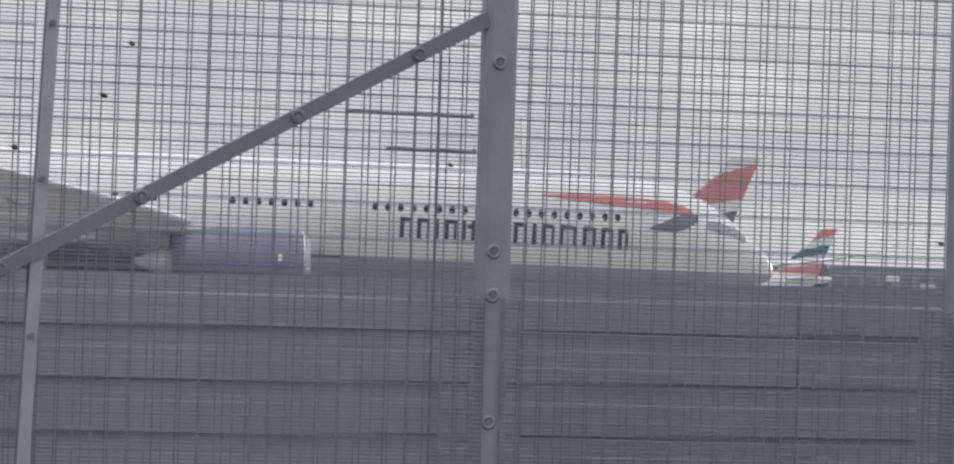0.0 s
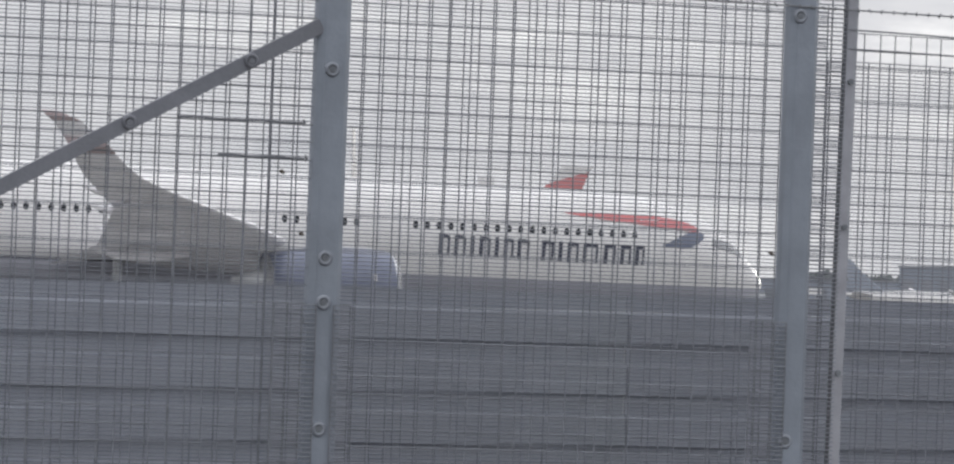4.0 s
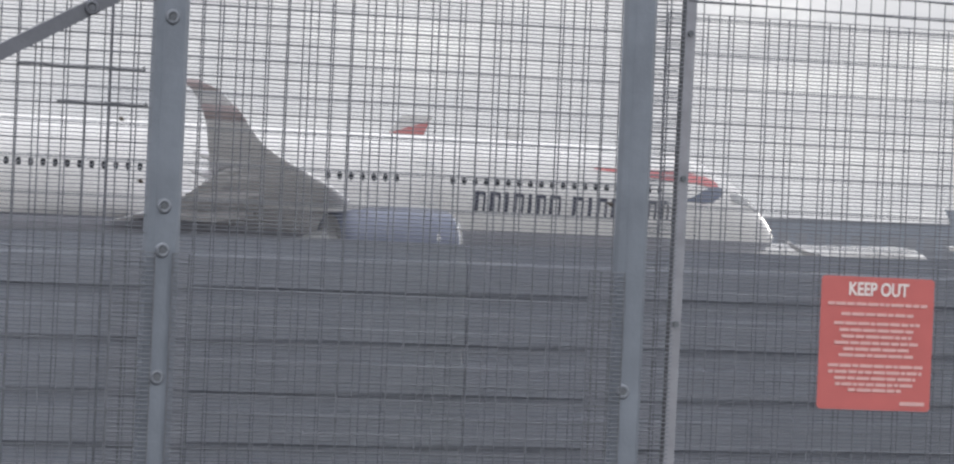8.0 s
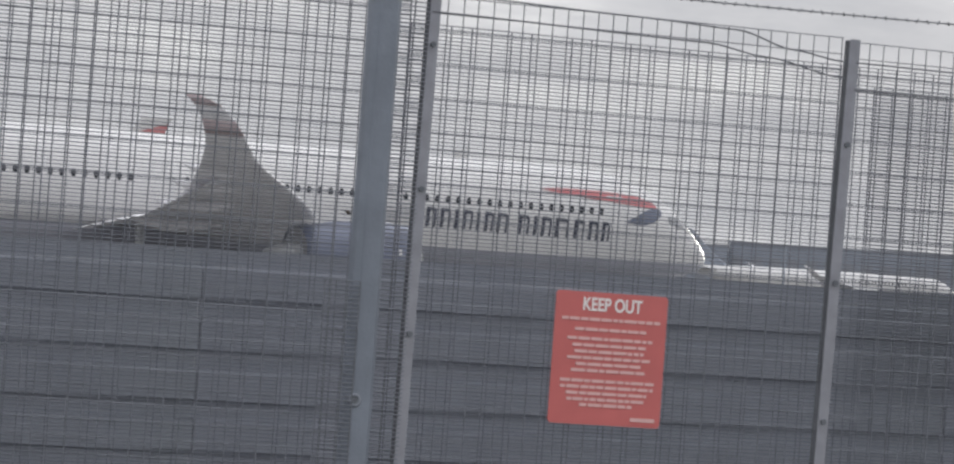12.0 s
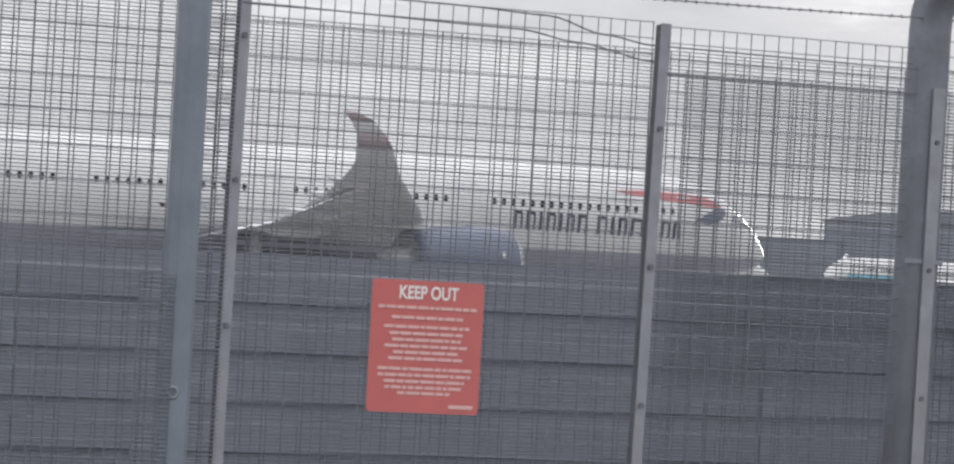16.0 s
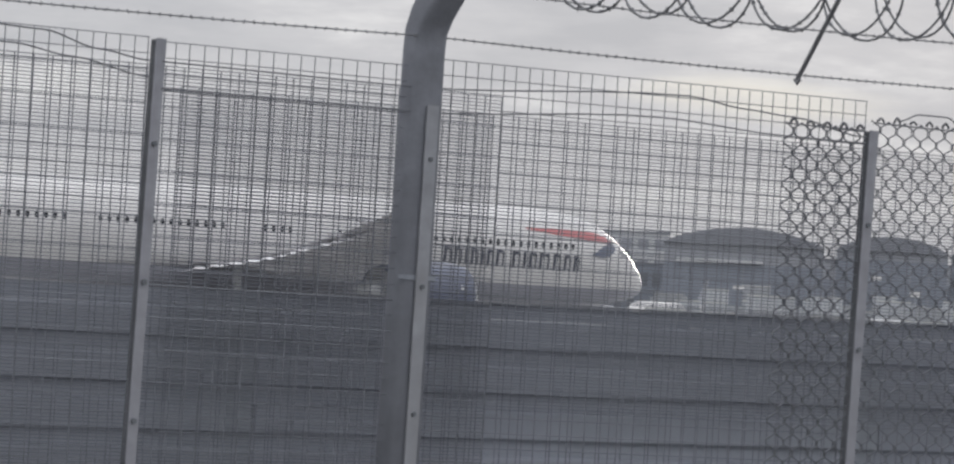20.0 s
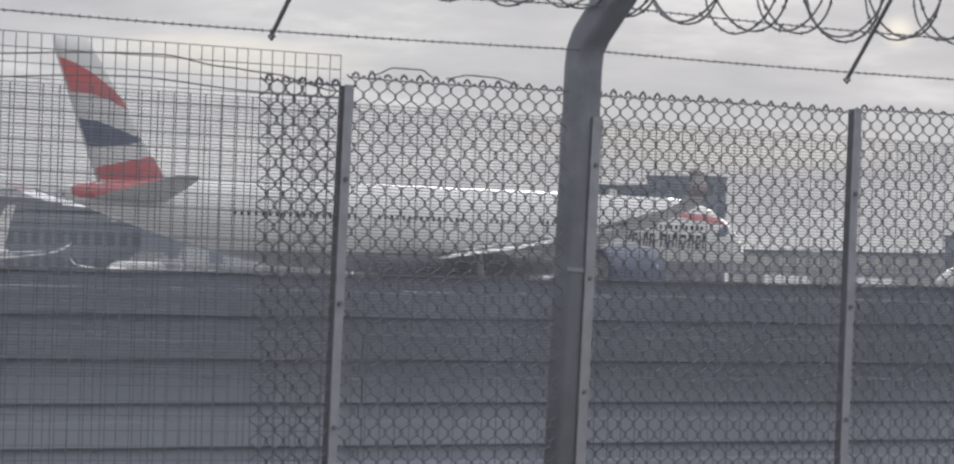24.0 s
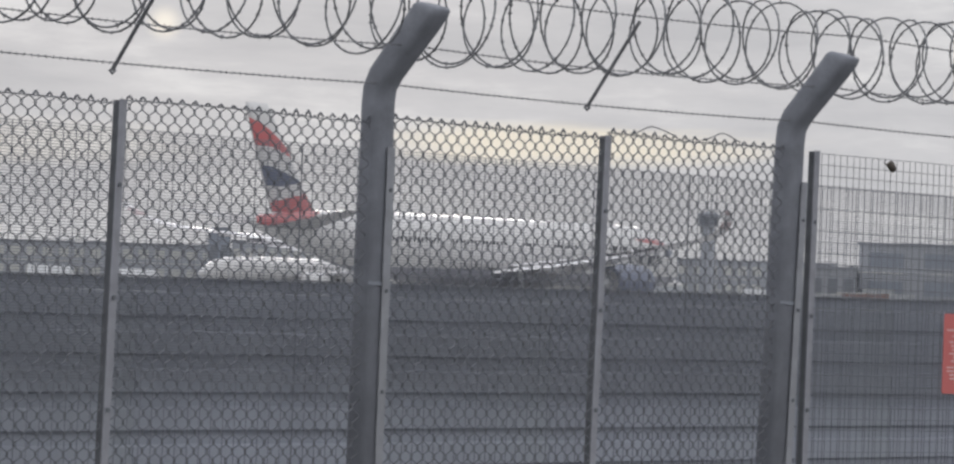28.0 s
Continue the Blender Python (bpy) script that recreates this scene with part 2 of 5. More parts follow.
M_WING = material("grey_wing_paint", (0.76, 0.75, 0.77), 0.5, 0.0, 0.06, 0.4, (0.68, 0.67, 0.69), 0.6, coat=0.2)
# wing grey taken darker: the tailplane's underside shade is in the colour
M_TAILSHADE = material("shade_darkened_tailplane_paint", (0.40, 0.395, 0.40), 0.5, 0.0, 0.06, 0.4, (0.34, 0.335, 0.34), 0.6)
M_FINWHITE = material("matt_white_fin_paint", (0.56, 0.555, 0.555), 0.6, 0, 0.03, 0.6, (0.52, 0.515, 0.52), 0.6, spec=0.3)
M_FARFIN = material("slate_fin_paint", (0.085, 0.095, 0.11), 0.5, 0, 0.08, 0.6)
M_TAILRED = material("red_tail_paint", (0.42, 0.105, 0.11), 0.35, 0, 0.06, 0.6, coat=0.3)
# tail red made paler for far fins, distance haze painted into the colour
M_HAZERED = material("haze_paled_red_fin_paint", (0.50, 0.19, 0.19), 0.45, 0, 0.08, 0.6)
M_TIP = material("faded_red_winglet_paint", (0.46, 0.37, 0.375), 0.5, 0, 0.08, 0.8)
M_TITLE = material("dark_blue_title_paint", (0.015, 0.019, 0.04), 0.4)
M_GLASS = material("dark_cabin_glass", (0.02, 0.022, 0.027), 0.12, 0, 0.1, 3)
# dark glass lifted to mid grey, the sky's reflection painted into its colour
M_DECK = material("deck_glass_painted_sky_sheen", (0.20, 0.205, 0.215), 0.2, 0, 0.1, 3, coat=0.5)
M_TYRE = material("worn_tyre_rubber", (0.05, 0.05, 0.052), 0.9, 0, 0.2, 5)
M_GEAR = material("pale_grey_gear_paint", (0.5, 0.51, 0.52), 0.45, 0.2, 0.1, 4)
# foliage shifted to blue-grey, distance haze painted into the colour
M_TREE = material("haze_tinted_foliage", (0.12, 0.13, 0.135), 0.95, 0, 0.3, 0.15, (0.085, 0.095, 0.09), 0.5)
M_BUILD = material("grey_cladding", (0.33, 0.345, 0.375), 0.7, 0.0, 0.12, 0.08, (0.27, 0.285, 0.31), 0.55, random_tint=0.1)
M_SHED = material("light_grey_shed_sheet", (0.52, 0.53, 0.545), 0.7, 0, 0.1, 0.08, (0.45, 0.46, 0.48), 0.55)
M_BUILD2 = material("dark_slate_cladding", (0.235, 0.26, 0.305), 0.65, 0.0, 0.12, 0.06, (0.205, 0.23, 0.27), 0.55)
M_PANE = material("dull_facade_glazing", (0.155, 0.168, 0.19), 0.35, 0, 0.15, 0.2)
M_BOX1 = material("pale_container_sheet", (0.42, 0.44, 0.46), 0.6, 0, 0.15, 0.6, (0.3, 0.3, 0.3), 0.6, random_tint=0.2)
M_DUCT = material("heat_stained_duct_metal", (0.45, 0.45, 0.46), 0.5, 0.3, 0.12, 2.0)
M_RUST = material("red_brown_container_sheet", (0.24, 0.15, 0.13), 0.7, 0, 0.15, 0.6, (0.17, 0.11, 0.1), 0.6)
# angle steel again, darkened to paint in the shade on the posts' side leg
M_FLANGESHADE = material("shade_darkened_flange_steel", (0.085, 0.09, 0.10), 0.75, 0, 0.2, 14)
M_PALE = material("pale_facade_panel", (0.5, 0.5, 0.48), 0.7, 0, 0.1, 0.1)
M_ROOF = material("hangar_roof_sheet", (0.23, 0.242, 0.27), 0.65, 0.0, 0.12, 0.08, (0.20, 0.21, 0.234), 0.55)
M_CYAN = material("pale_blue_aircraft_paint", (0.18, 0.45, 0.58), 0.4, 0, 0.05, 0.5)
M_TEAL = material("dark_teal_paint", (0.03, 0.12, 0.12), 0.5)
M_VAN = material("white_vehicle_paint", (0.75, 0.76, 0.78), 0.4, 0, 0.05, 1)


# ---- mesh helpers ----
def mesh_of(name, verts, faces, mat, smooth=False):
    me = bpy.data.meshes.new(name)
    me.from_pydata([tuple(v) for v in verts], [], faces)
    me.validate()
    me.update()
    if mat:
        me.materials.append(mat)
    if smooth:
        me.shade_smooth()
    return me


def part(name, data, parent, label="", m=None):
    ob = new(name, data)
    if parent:
        ob.parent = parent
    if m is not None:
        ob.matrix_basis = m
    if label:
        ob["label"] = label
    return ob


def thing(name, m, label, category, group="", kind=""):
    ob = new(name)
    ob.empty_display_size = 0.2
    ob.matrix_basis = m
    return tagged(ob, label, category, group, kind)


class Geo:
    """Collects boxes, bars and tubes into one mesh."""

    def __init__(self):
        self.v, self.f = [], []

    def add(self, verts, faces):
        k = len(self.v)
        self.v += [tuple(p) for p in verts]
        self.f += [tuple(i + k for i in q) for q in faces]
        return self

    def box(self, x0, y0, z0, x1, y1, z1, c=0.0):
        """A box, with its upright edges cut back by c."""
        if c <= 0:
            p = [(x0, y0), (x1, y0), (x1, y1), (x0, y1)]
        else:
            p = [(x0 + c, y0), (x1 - c, y0), (x1, y0 + c), (x1, y1 - c), (x1 - c, y1), (x0 + c, y1), (x0, y1 - c), (x0, y0 + c)]
        return self.prism(p, z0, z1)

    def prism(self, p, z0, z1):
        n = len(p)
        v = [(x, y, z0) for x, y in p] + [(x, y, z1) for x, y in p]
        f = [tuple(range(n - 1, -1, -1)), tuple(range(n, 2 * n))]
        f += [(i, (i + 1) % n, n + (i + 1) % n, n + i) for i in range(n)]
        return self.add(v, f)

    def bar(self, a, b, r, n=4, r2=None):
        a, b = Vector(a), Vector(b)
        d = (b - a).normalized()
        s = d.orthogonal().normalized()
        t = d.cross(s)
        r2 = r if r2 is None else r2
        v = []
        for q, rr in ((a, r), (b, r2)):
            for i in range(n):
                g = 2 * math.pi * (i + 0.5) / n
                v.append(q + (s * math.cos(g) + t * math.sin(g)) * rr)
        f = [(i, (i + 1) % n, n + (i + 1) % n, n + i) for i in range(n)]
        f += [tuple(range(n - 1, -1, -1)), tuple(range(n, 2 * n))]
        return self.add(v, f)

    def tube(self, pts, r, n=4):
        pts = [Vector(p) for p in pts]
        v, f = [], []
        for i, p in enumerate(pts):
            d = (pts[min(i + 1, len(pts) - 1)] - pts[max(i - 1, 0)]).normalized()
            s = d.cross(Vector((0.13, 0.97, 0.2))).normalized()
            t = d.cross(s)
            for k in range(n):
                g = 2 * math.pi * (k + 0.5) / n
                v.append(p + (s * math.cos(g) + t * math.sin(g)) * r)
        for i in range(len(pts) - 1):
            for k in range(n):
                f.append((i * n + k, i * n + (k + 1) % n, (i + 1) * n + (k + 1) % n, (i + 1) * n + k))
        f += [tuple(range(n - 1, -1, -1)), tuple(range((len(pts) - 1) * n, len(pts) * n))]
        return self.add(v, f)

    def loft(self, rings, closed=True, caps=True):
        n = len(rings[0])
        v = [p for r in rings for p in r]
        f = []
        for i in range(len(rings) - 1):
            for k in range(n if closed else n - 1):
                f.append((i * n + k, i * n + (k + 1) % n, (i + 1) * n + (k + 1) % n, (i + 1) * n + k))
        if caps:
            f += [tuple(range(n - 1, -1, -1)), tuple(range((len(rings) - 1) * n, len(rings) * n))]
        return self.add(v, f)

    def mesh(self, name, mat, smooth=False):
        return mesh_of(name, self.v, self.f, mat, smooth)


def bearing(az, r, z=0.0):
    return (r * math.sin(radians(az)), r * math.cos(radians(az)), z)


def ground_z(x, y):
    """The airfield falls gently away from the fence and levels out far off."""
    r = math.hypot(x, y)
    k = min(1.0, 430.0 / max(r, 1e-6))
    return (0.0056 * x - 0.0089 * y) * k


# ---- ground: one sheet to the horizon ----
def build_ground():
    g = Geo()
    radii = [0, 6, 12, 20, 35, 60, 90, 130, 170, 200, 230, 260, 300, 350, 420, 520, 700, 1000, 1500, 2300, 3600]
    n = 72
    v = [(0, 0, 0)]
    for r in radii[1:]:
        for i in range(n):
            a = 2 * math.pi * i / n
            x, y = r * math.sin(a), r * math.cos(a)
            v.append((x, y, ground_z(x, y)))
    f = [(0, 1 + (i + 1) % n, 1 + i) for i in range(n)]
    for k in range(len(radii) - 2):
        for i in range(n):
            a, b = 1 + k * n + i, 1 + k * n + (i + 1) % n
            f.append((a, b, b + n, a + n))
    g.add(v, f)
    ob = part("ground", g.mesh("ground", M_GROUND, True), None)
    return tagged(ob, "mown airfield grass behind the fence", "ground", kind="structure")


def strip(name, pts, half, mat, lift, label, category):
    """A band laid along a line of points on the ground."""
    g = Geo()
    rings = []
    for i, (x, y) in enumerate(pts):
        x0, y0 = pts[max(i - 1, 0)]
        x1, y1 = pts[min(i + 1, len(pts) - 1)]
        d = math.hypot(x1 - x0, y1 - y0)
        nx, ny = -(y1 - y0) / d, (x1 - x0) / d
        rings.append([(x + nx * s * half, y + ny * s * half, ground_z(x + nx * s * half, y + ny * s * half) + lift) for s in (-1, -0.5, 0, 0.5, 1)])
    g.loft(rings, closed=False, caps=False)
    ob = part(name, g.mesh(name, mat), None)
    return tagged(ob, label, category, kind="structure")


build_ground()
_c, _s = math.cos(radians(8.0)), math.sin(radians(8.0))
RUN = [(-400 + i * 25 * _c, 168 + i * 25 * _s) for i in range(73)]
strip("runway", RUN, 27, M_TARMAC, 0.03, "long grey asphalt runway across the airfield", "runway")
strip("runway_edge_line", [(x + 25 * _s, y - 25 * _c) for x, y in RUN], 0.45, M_LINE, 0.05, "white painted line along the runway edge", "runway marking")
strip("runway_edge_line", [(x - 25 * _s, y + 25 * _c) for x, y in RUN], 0.45, M_LINE, 0.05, "white painted line along the runway edge", "runway marking")
strip("apron", [(-300 + i * 40, 520 + i * 2.0) for i in range(40)], 90, M_TARMAC, 0.03, "grey apron where the distant aircraft stand", "apron")

# out of view: added to cut the ground's bounce on the barrier's lower ribs
strip("road", [(-120 + i * 10, 1.2) for i in range(25)], 8.2, M_DIMGROUND, 0.03, "unseen dark ground strip added to dim light bounced onto the barrier", "road")

# ---- the fence line: runs to the right, falling slightly ----
FALL = 0.0116
FENCE_Y, BACK_Y = 12.0, 14.0
FT = Matrix.Translation((0, FENCE_Y, EYE)) @ Matrix.Rotation(FALL, 4, "Y")
BT = Matrix.Translation((0, BACK_Y, EYE)) @ Matrix.Rotation(FALL, 4, "Y")
FOOT = -1.75


def at(x, h, y=0.0, base=FT):
    return base @ Matrix.Translation((x, y, h))


def wires(parent, L, z0, z1, pitch, r):
    """Square welded wire, each wire a part: uprights behind, level wires in front; a little out of true."""
    rnd = random.Random(int(L * 1000) + 7)
    up = Geo().bar((0, 0, z0), (0, 0, z1), r).mesh("upright_wire", M_WIRE)
    lev = Geo().bar((0, -r * 1.6, 0), (L, -r * 1.6, 0), r * 0.8).mesh("level_wire", M_WIRE)
    n = int(round(L / pitch))
    for i in range(n + 1):
        part("upright_wire", up, parent, "", Matrix.Translation((L * i / n + rnd.uniform(-0.002, 0.002), 0, rnd.uniform(-0.003, 0.002))) @ Matrix.Rotation(rnd.uniform(-0.0012, 0.0012), 4, "Y"))
    m = int(round((z1 - z0) / pitch))
    for i in range(m + 1):
        part("level_wire", lev, parent, "", Matrix.Translation((0, 0, z1 - (z1 - z0) * i / m)) @ Matrix.Rotation(rnd.uniform(-0.001, 0.001), 4, "Y"))


def fence_panel(x0, x1, top, label):
    ob = thing("mesh_fence_panel", at(x0, FOOT), label, "fence panel", "welded mesh fence panels")
    wires(ob, x1 - x0, 0.05, top - FOOT, 0.0492, 0.0019)
    return ob


def angle_post(x, top, w=0.036, tilt=0.008, label="thin galvanised steel angle post with bolt holes"):
    """An upright steel angle with bolts down its face."""
    h = top - FOOT
    lean = Matrix.Translation((0, 0, h)) @ Matrix.Rotation(tilt, 4, "Y") @ Matrix.Translation((0, 0, -h))
    ob = thing("fence_post", at(x, FOOT, -0.02) @ lean, label, "fence post", "thin fence posts")
    t = 0.006
    g = Geo().prism([(0, 0), (w, 0), (w, t), (0, t)], 0, h)
    part("angle", g.mesh("angle", M_ANGLE), ob)
    # the leg's shaded side is painted by a darker colour
    part("flange", Geo().box(0, t, 0, t, w, h - 0.004).mesh("flange", M_FLANGESHADE), ob, "side flange with its shade put into the colour")
    for k in range(4):
        z = h - 0.32 - k * 0.42
        b = Geo().bar((w * 0.45, -0.008, z), (w * 0.45, 0.004, z), 0.009, 8)
        part("bolt", b.mesh("bolt", M_HOLE), ob, "dark bolt head")
    return ob


def cranked_post(x, tilt, strip_x):
    """A concrete post whose head leans out, with a steel strip up one edge."""
    lean = Matrix.Translation((0, 0, 0.88 - FOOT)) @ Matrix.Rotation(tilt, 4, "Y") @ Matrix.Translation((0, 0, FOOT - 0.88))
    ob = thing("cranked_post", at(x, FOOT) @ lean, "weathered grey concrete fence post with a cranked head", "fence post", "cranked concrete posts")
    w, d = 0.057, 0.049
    bend, tip = 0.945 - FOOT, 1.255 - FOOT
    c = 0.02
    prof = [(-w + c, -d), (w - c, -d), (w - c * 0.3, -d + c * 0.3), (w, -d + c), (w, d - c), (w - c * 0.3, d - c * 0.3), (w - c, d), (-w + c, d), (-w + c * 0.3, d - c * 0.3), (-w, d - c), (-w, -d + c), (-w + c * 0.3, -d + c * 0.3)]
    rings = []
    for y, z, sc, sl, deep in ((0, 0, 1.1, 0, 1.1), (0, bend - 0.08, 1.0, 0, 1.0), (-0.006, bend - 0.02, 1.0, 0.2, 1.0), (-0.035, bend + 0.035, 0.99, 0.45, 0.99), (-0.215, tip - 0.074, 0.98, 0.7, 0.98), (-0.255, tip - 0.026, 0.97, 0.45, 1.15), (-0.268, tip - 0.010, 0.93, 0.3, 1.15), (-0.272, tip - 0.003, 0.82, 0.25, 0.98)):
        rings.append([(px * sc, y + py * deep, z + py * deep * sl) for px, py in prof])
    part("shaft", Geo().loft(rings).mesh("shaft", M_CONC, True), ob)
    u = strip_x
    s = Geo().prism([(u, -d - 0.012), (u + 0.044, -d - 0.012), (u + 0.044, -d + 0.03), (u + 0.038, -d + 0.03), (u + 0.038, -d - 0.006), (u, -d - 0.006)], 0, 0.69 - FOOT)
    part("edge_strip", s.mesh("edge_strip", M_STRIP), ob, "pale galvanised steel strip")
    c = Geo().box(-w - 0.02, -d - 0.006, 0.14 - FOOT, w + 0.006, -d - 0.001, 0.155 - FOOT)
    part("clamp_band", c.mesh("clamp_band", M_BOLT), ob, "pale metal band")
    for k in range(4):
        z = 0.52 - FOOT - k * 0.4
        part("bolt", Geo().bar((u + 0.022, -d - 0.018, z), (u + 0.022, -d - 0.010, z), 0.008, 8).mesh("bolt", M_HOLE), ob)
    return ob


def ring_bolt(parent, x, z, y=-0.05, rim=None, hole=None):
    """A raised washer round a dark hole."""
    g = Geo()
    n, R, r = 16, 0.0155, 0.0062
    rings = []
    for i in range(n + 1):
        a = 2 * math.pi * i / n
        rings.append([(x + math.cos(a) * (R + r * math.cos(b)), y + r * math.sin(b) * 0.8, z + math.sin(a) * (R + r * math.cos(b))) for b in (0, math.pi / 2, math.pi, 3 * math.pi / 2)])
    g.loft(rings, caps=False)
    ob = part("ring_bolt", g.mesh("ring_bolt", rim or M_BOLT, True), parent, "round zinc washer with a dark hole")
    part("bolt_hole", Geo().bar((x, y - 0.003, z), (x, y + 0.006, z), R * 0.62, 12).mesh("bolt_hole", hole or M_HOLE), ob)


def gate_post(x, holes, ring_x, w=0.086, d=0.07):
    ob = thing("gate_post", at(x, FOOT), "thick blue-grey steel gate post with ring bolts", "gate post", "gate posts")
    g = Geo().box(-w / 2, -d / 2, 0, w / 2, d / 2, 2.75, 0.016)
    part("post_tube", g.mesh("post_tube", M_STEEL), ob)
    for h in holes:
        ring_bolt(ob, ring_x, h - FOOT, -d / 2 - 0.003)
    part("post_seam", Geo().box(-w / 2 + 0.018, -d / 2 - 0.002, 0.05, -w / 2 + 0.026, -d / 2 + 0.002, 2.7).mesh("post_seam", M_STEEL), ob, "raised weld seam")
    return ob


def gate_leaf(x0, x1, brace, label):
    ob = thing("gate_leaf", at(x0, FOOT), label, "gate", "gate leaves")
    L, h = x1 - x0, 2.72
    wires(ob, L, 0.06, h, 0.0492, 0.0020)
    part("bottom_rail", Geo().box(0, -0.02, 0.02, L, 0.02, 0.07, 0.004).mesh("bottom_rail", M_STEEL), ob)
    part("top_rail", Geo().box(0, -0.02, h, L, 0.02, h + 0.05, 0.004).mesh("top_rail", M_STEEL), ob)
    if brace:
        (xa, za), (xb, zb) = brace
        d = Vector((xb - xa, 0, zb - za)).normalized()
        nrm = Vector((-d.z, 0, d.x)) * 0.0205
        a, b = Vector((xa - x0, -0.03, za - FOOT)), Vector((xb - x0, -0.03, zb - FOOT))
        g = Geo().loft([[p - nrm, p + nrm, p + nrm + Vector((0, 0.03, 0)), p - nrm + Vector((0, 0.03, 0))] for p in (a, b)])
        part("diagonal_brace", g.mesh("diagonal_brace", M_BRACE), ob, "weathered dark grey diagonal brace")
        for bx in (2.24, 2.55, 2.93, 3.36, 3.70):
            q = a + (b - a) * ((bx - xa) / (xb - xa))
            ring_bolt(ob, q.x, q.z, -0.034, M_BRACE, M_BRACE)
    return ob


gate_leaf(1.1, 2.63, None, "closed steel gate leaf filled with square wire mesh")
gate_leaf(2.67, 3.90, ((2.12, -0.220), (3.90, 0.752)), "closed steel gate leaf with a diagonal brace and square wire mesh")
gate_leaf(3.99, 5.30, None, "closed steel gate leaf filled with square wire mesh")
gate_post(3.940, (0.632, 0.11, -0.012, -0.362, -0.95), -0.008, 0.094)
gate_post(5.358, (0.86, -0.360, -0.95), -0.021, 0.088)
angle_post(2.668, 1.0, 0.034, 0.035)
angle_post(5.497, 1.0, 0.032)
fence_panel(5.51, 6.88, 0.822, "grey welded square mesh fence panel")
angle_post(6.896, 0.82, 0.034, 0.0147)
fence_panel(6.925, 7.83, 0.812, "grey welded square mesh fence panel")
fence_panel(7.84, 9.67, 0.842, "grey welded square mesh fence panel, its end overlapping chain link")
POSTS_C = [7.876, 10.770, 13.592, 16.363]
for x, tilt, edge in zip(POSTS_C, (0.0073, 0.0276, 0.003, 0.037), (-0.012, 0.004, 0.002, 0.028)):
    cranked_post(x, tilt, edge)
for x, top, tilt in ((9.677, 0.745, 0.0206), (12.119, 0.79, 0.018), (15.029, 0.82, 0.018)):
    angle_post(x, top, 0.036, tilt)
angle_post(16.53, 0.835, 0.036)
fence_panel(16.56, 19.6, 0.825, "grey welded square mesh fence panel beside the last cranked post")
fence_panel(19.62, 22.0, 0.825, "grey welded square mesh fence panel")


# ---- chain link ----
def chain_link(x0, x1, top, label, r=0.0026):
    """Woven diamonds: zigzag wires side by side, knuckled along the top, on a line wire."""
    ob = thing("chain_link_panel", at(x0, FOOT, -0.012), label, "chain-link fence", "chain-link panels")
    L, h = x1 - x0, top - FOOT
    rnd = random.Random(int(x0 * 10))
    p, q = 0.071, 0.0715
    n = int(L / p) + 1
    rows = int((h - 0.3) / (q / 2))
    g = Geo()
    for i in range(2 * n):
        if (i + 1) * p / 2 > L + 0.01:
            break
        pts = []
        for k in range(rows + 1):
            far = (k + i) % 2
            z = h - k * q / 2
            x = (i + far) * p / 2 + rnd.uniform(-0.0015, 0.0015)
            w = 0.003 * math.sin(x * 3 + z * 5)
            # neighbours hook round one another: a short upright twist at each bend
            for dz in (0.17, -0.17):
                pts.append((min(x, L) + (0.0012 if far else -0.0012), 0.003 * (1 - 2 * far) + w, min(h - 0.006, z + dz * q / 2 + rnd.uniform(-0.0008, 0.0008))))
        g.tube(pts, r, 4)
    tagged(part("diamond_mesh", g.mesh("diamond_mesh", M_CHAIN), ob), kind="stuff")
    k = Geo()
    for i in range(n):
        c = i * p + p / 2
        if c > L:
            break
        hh = 0.0095 + rnd.uniform(-0.004, 0.006)
        loop = [(c + math.cos(a) * p * 0.17 * (1.0 - 0.15 * max(0.0, math.sin(a))), 0.004 * math.sin(2 * a), h - 0.004 + math.sin(a) * hh) for a in np.linspace(-0.5, math.pi + 0.5, 11)]
        k.tube(loop, r * 1.6, 4)
    tagged(part("knuckled_edge", k.mesh("knuckled_edge", M_CHAIN), ob, "row of twisted wire knuckles"), kind="stuff")
    lw = [(x, -0.004, h - 0.012 + 0.004 * math.sin(x * 4 + x0)) for x in np.linspace(0, L, 12)]
    part("line_wire", Geo().tube(lw, 0.0028, 5).mesh("line_wire", M_CHAIN), ob)
    return ob


chain_link(9.69, 10.69, 0.785, "grey chain-link mesh with knuckled top edge")
chain_link(10.80, 12.10, 0.785, "grey chain-link mesh with knuckled top edge")
chain_link(12.14, 13.53, 0.80, "grey chain-link mesh with knuckled top edge")
chain_link(13.65, 15.01, 0.818, "grey chain-link mesh with knuckled top edge")
chain_link(15.05, 16.31, 0.84, "grey chain-link mesh with knuckled top edge")
chain_link(9.32, 9.66, 0.755, "rolled end of chain-link mesh lapped over welded mesh", 0.0032)


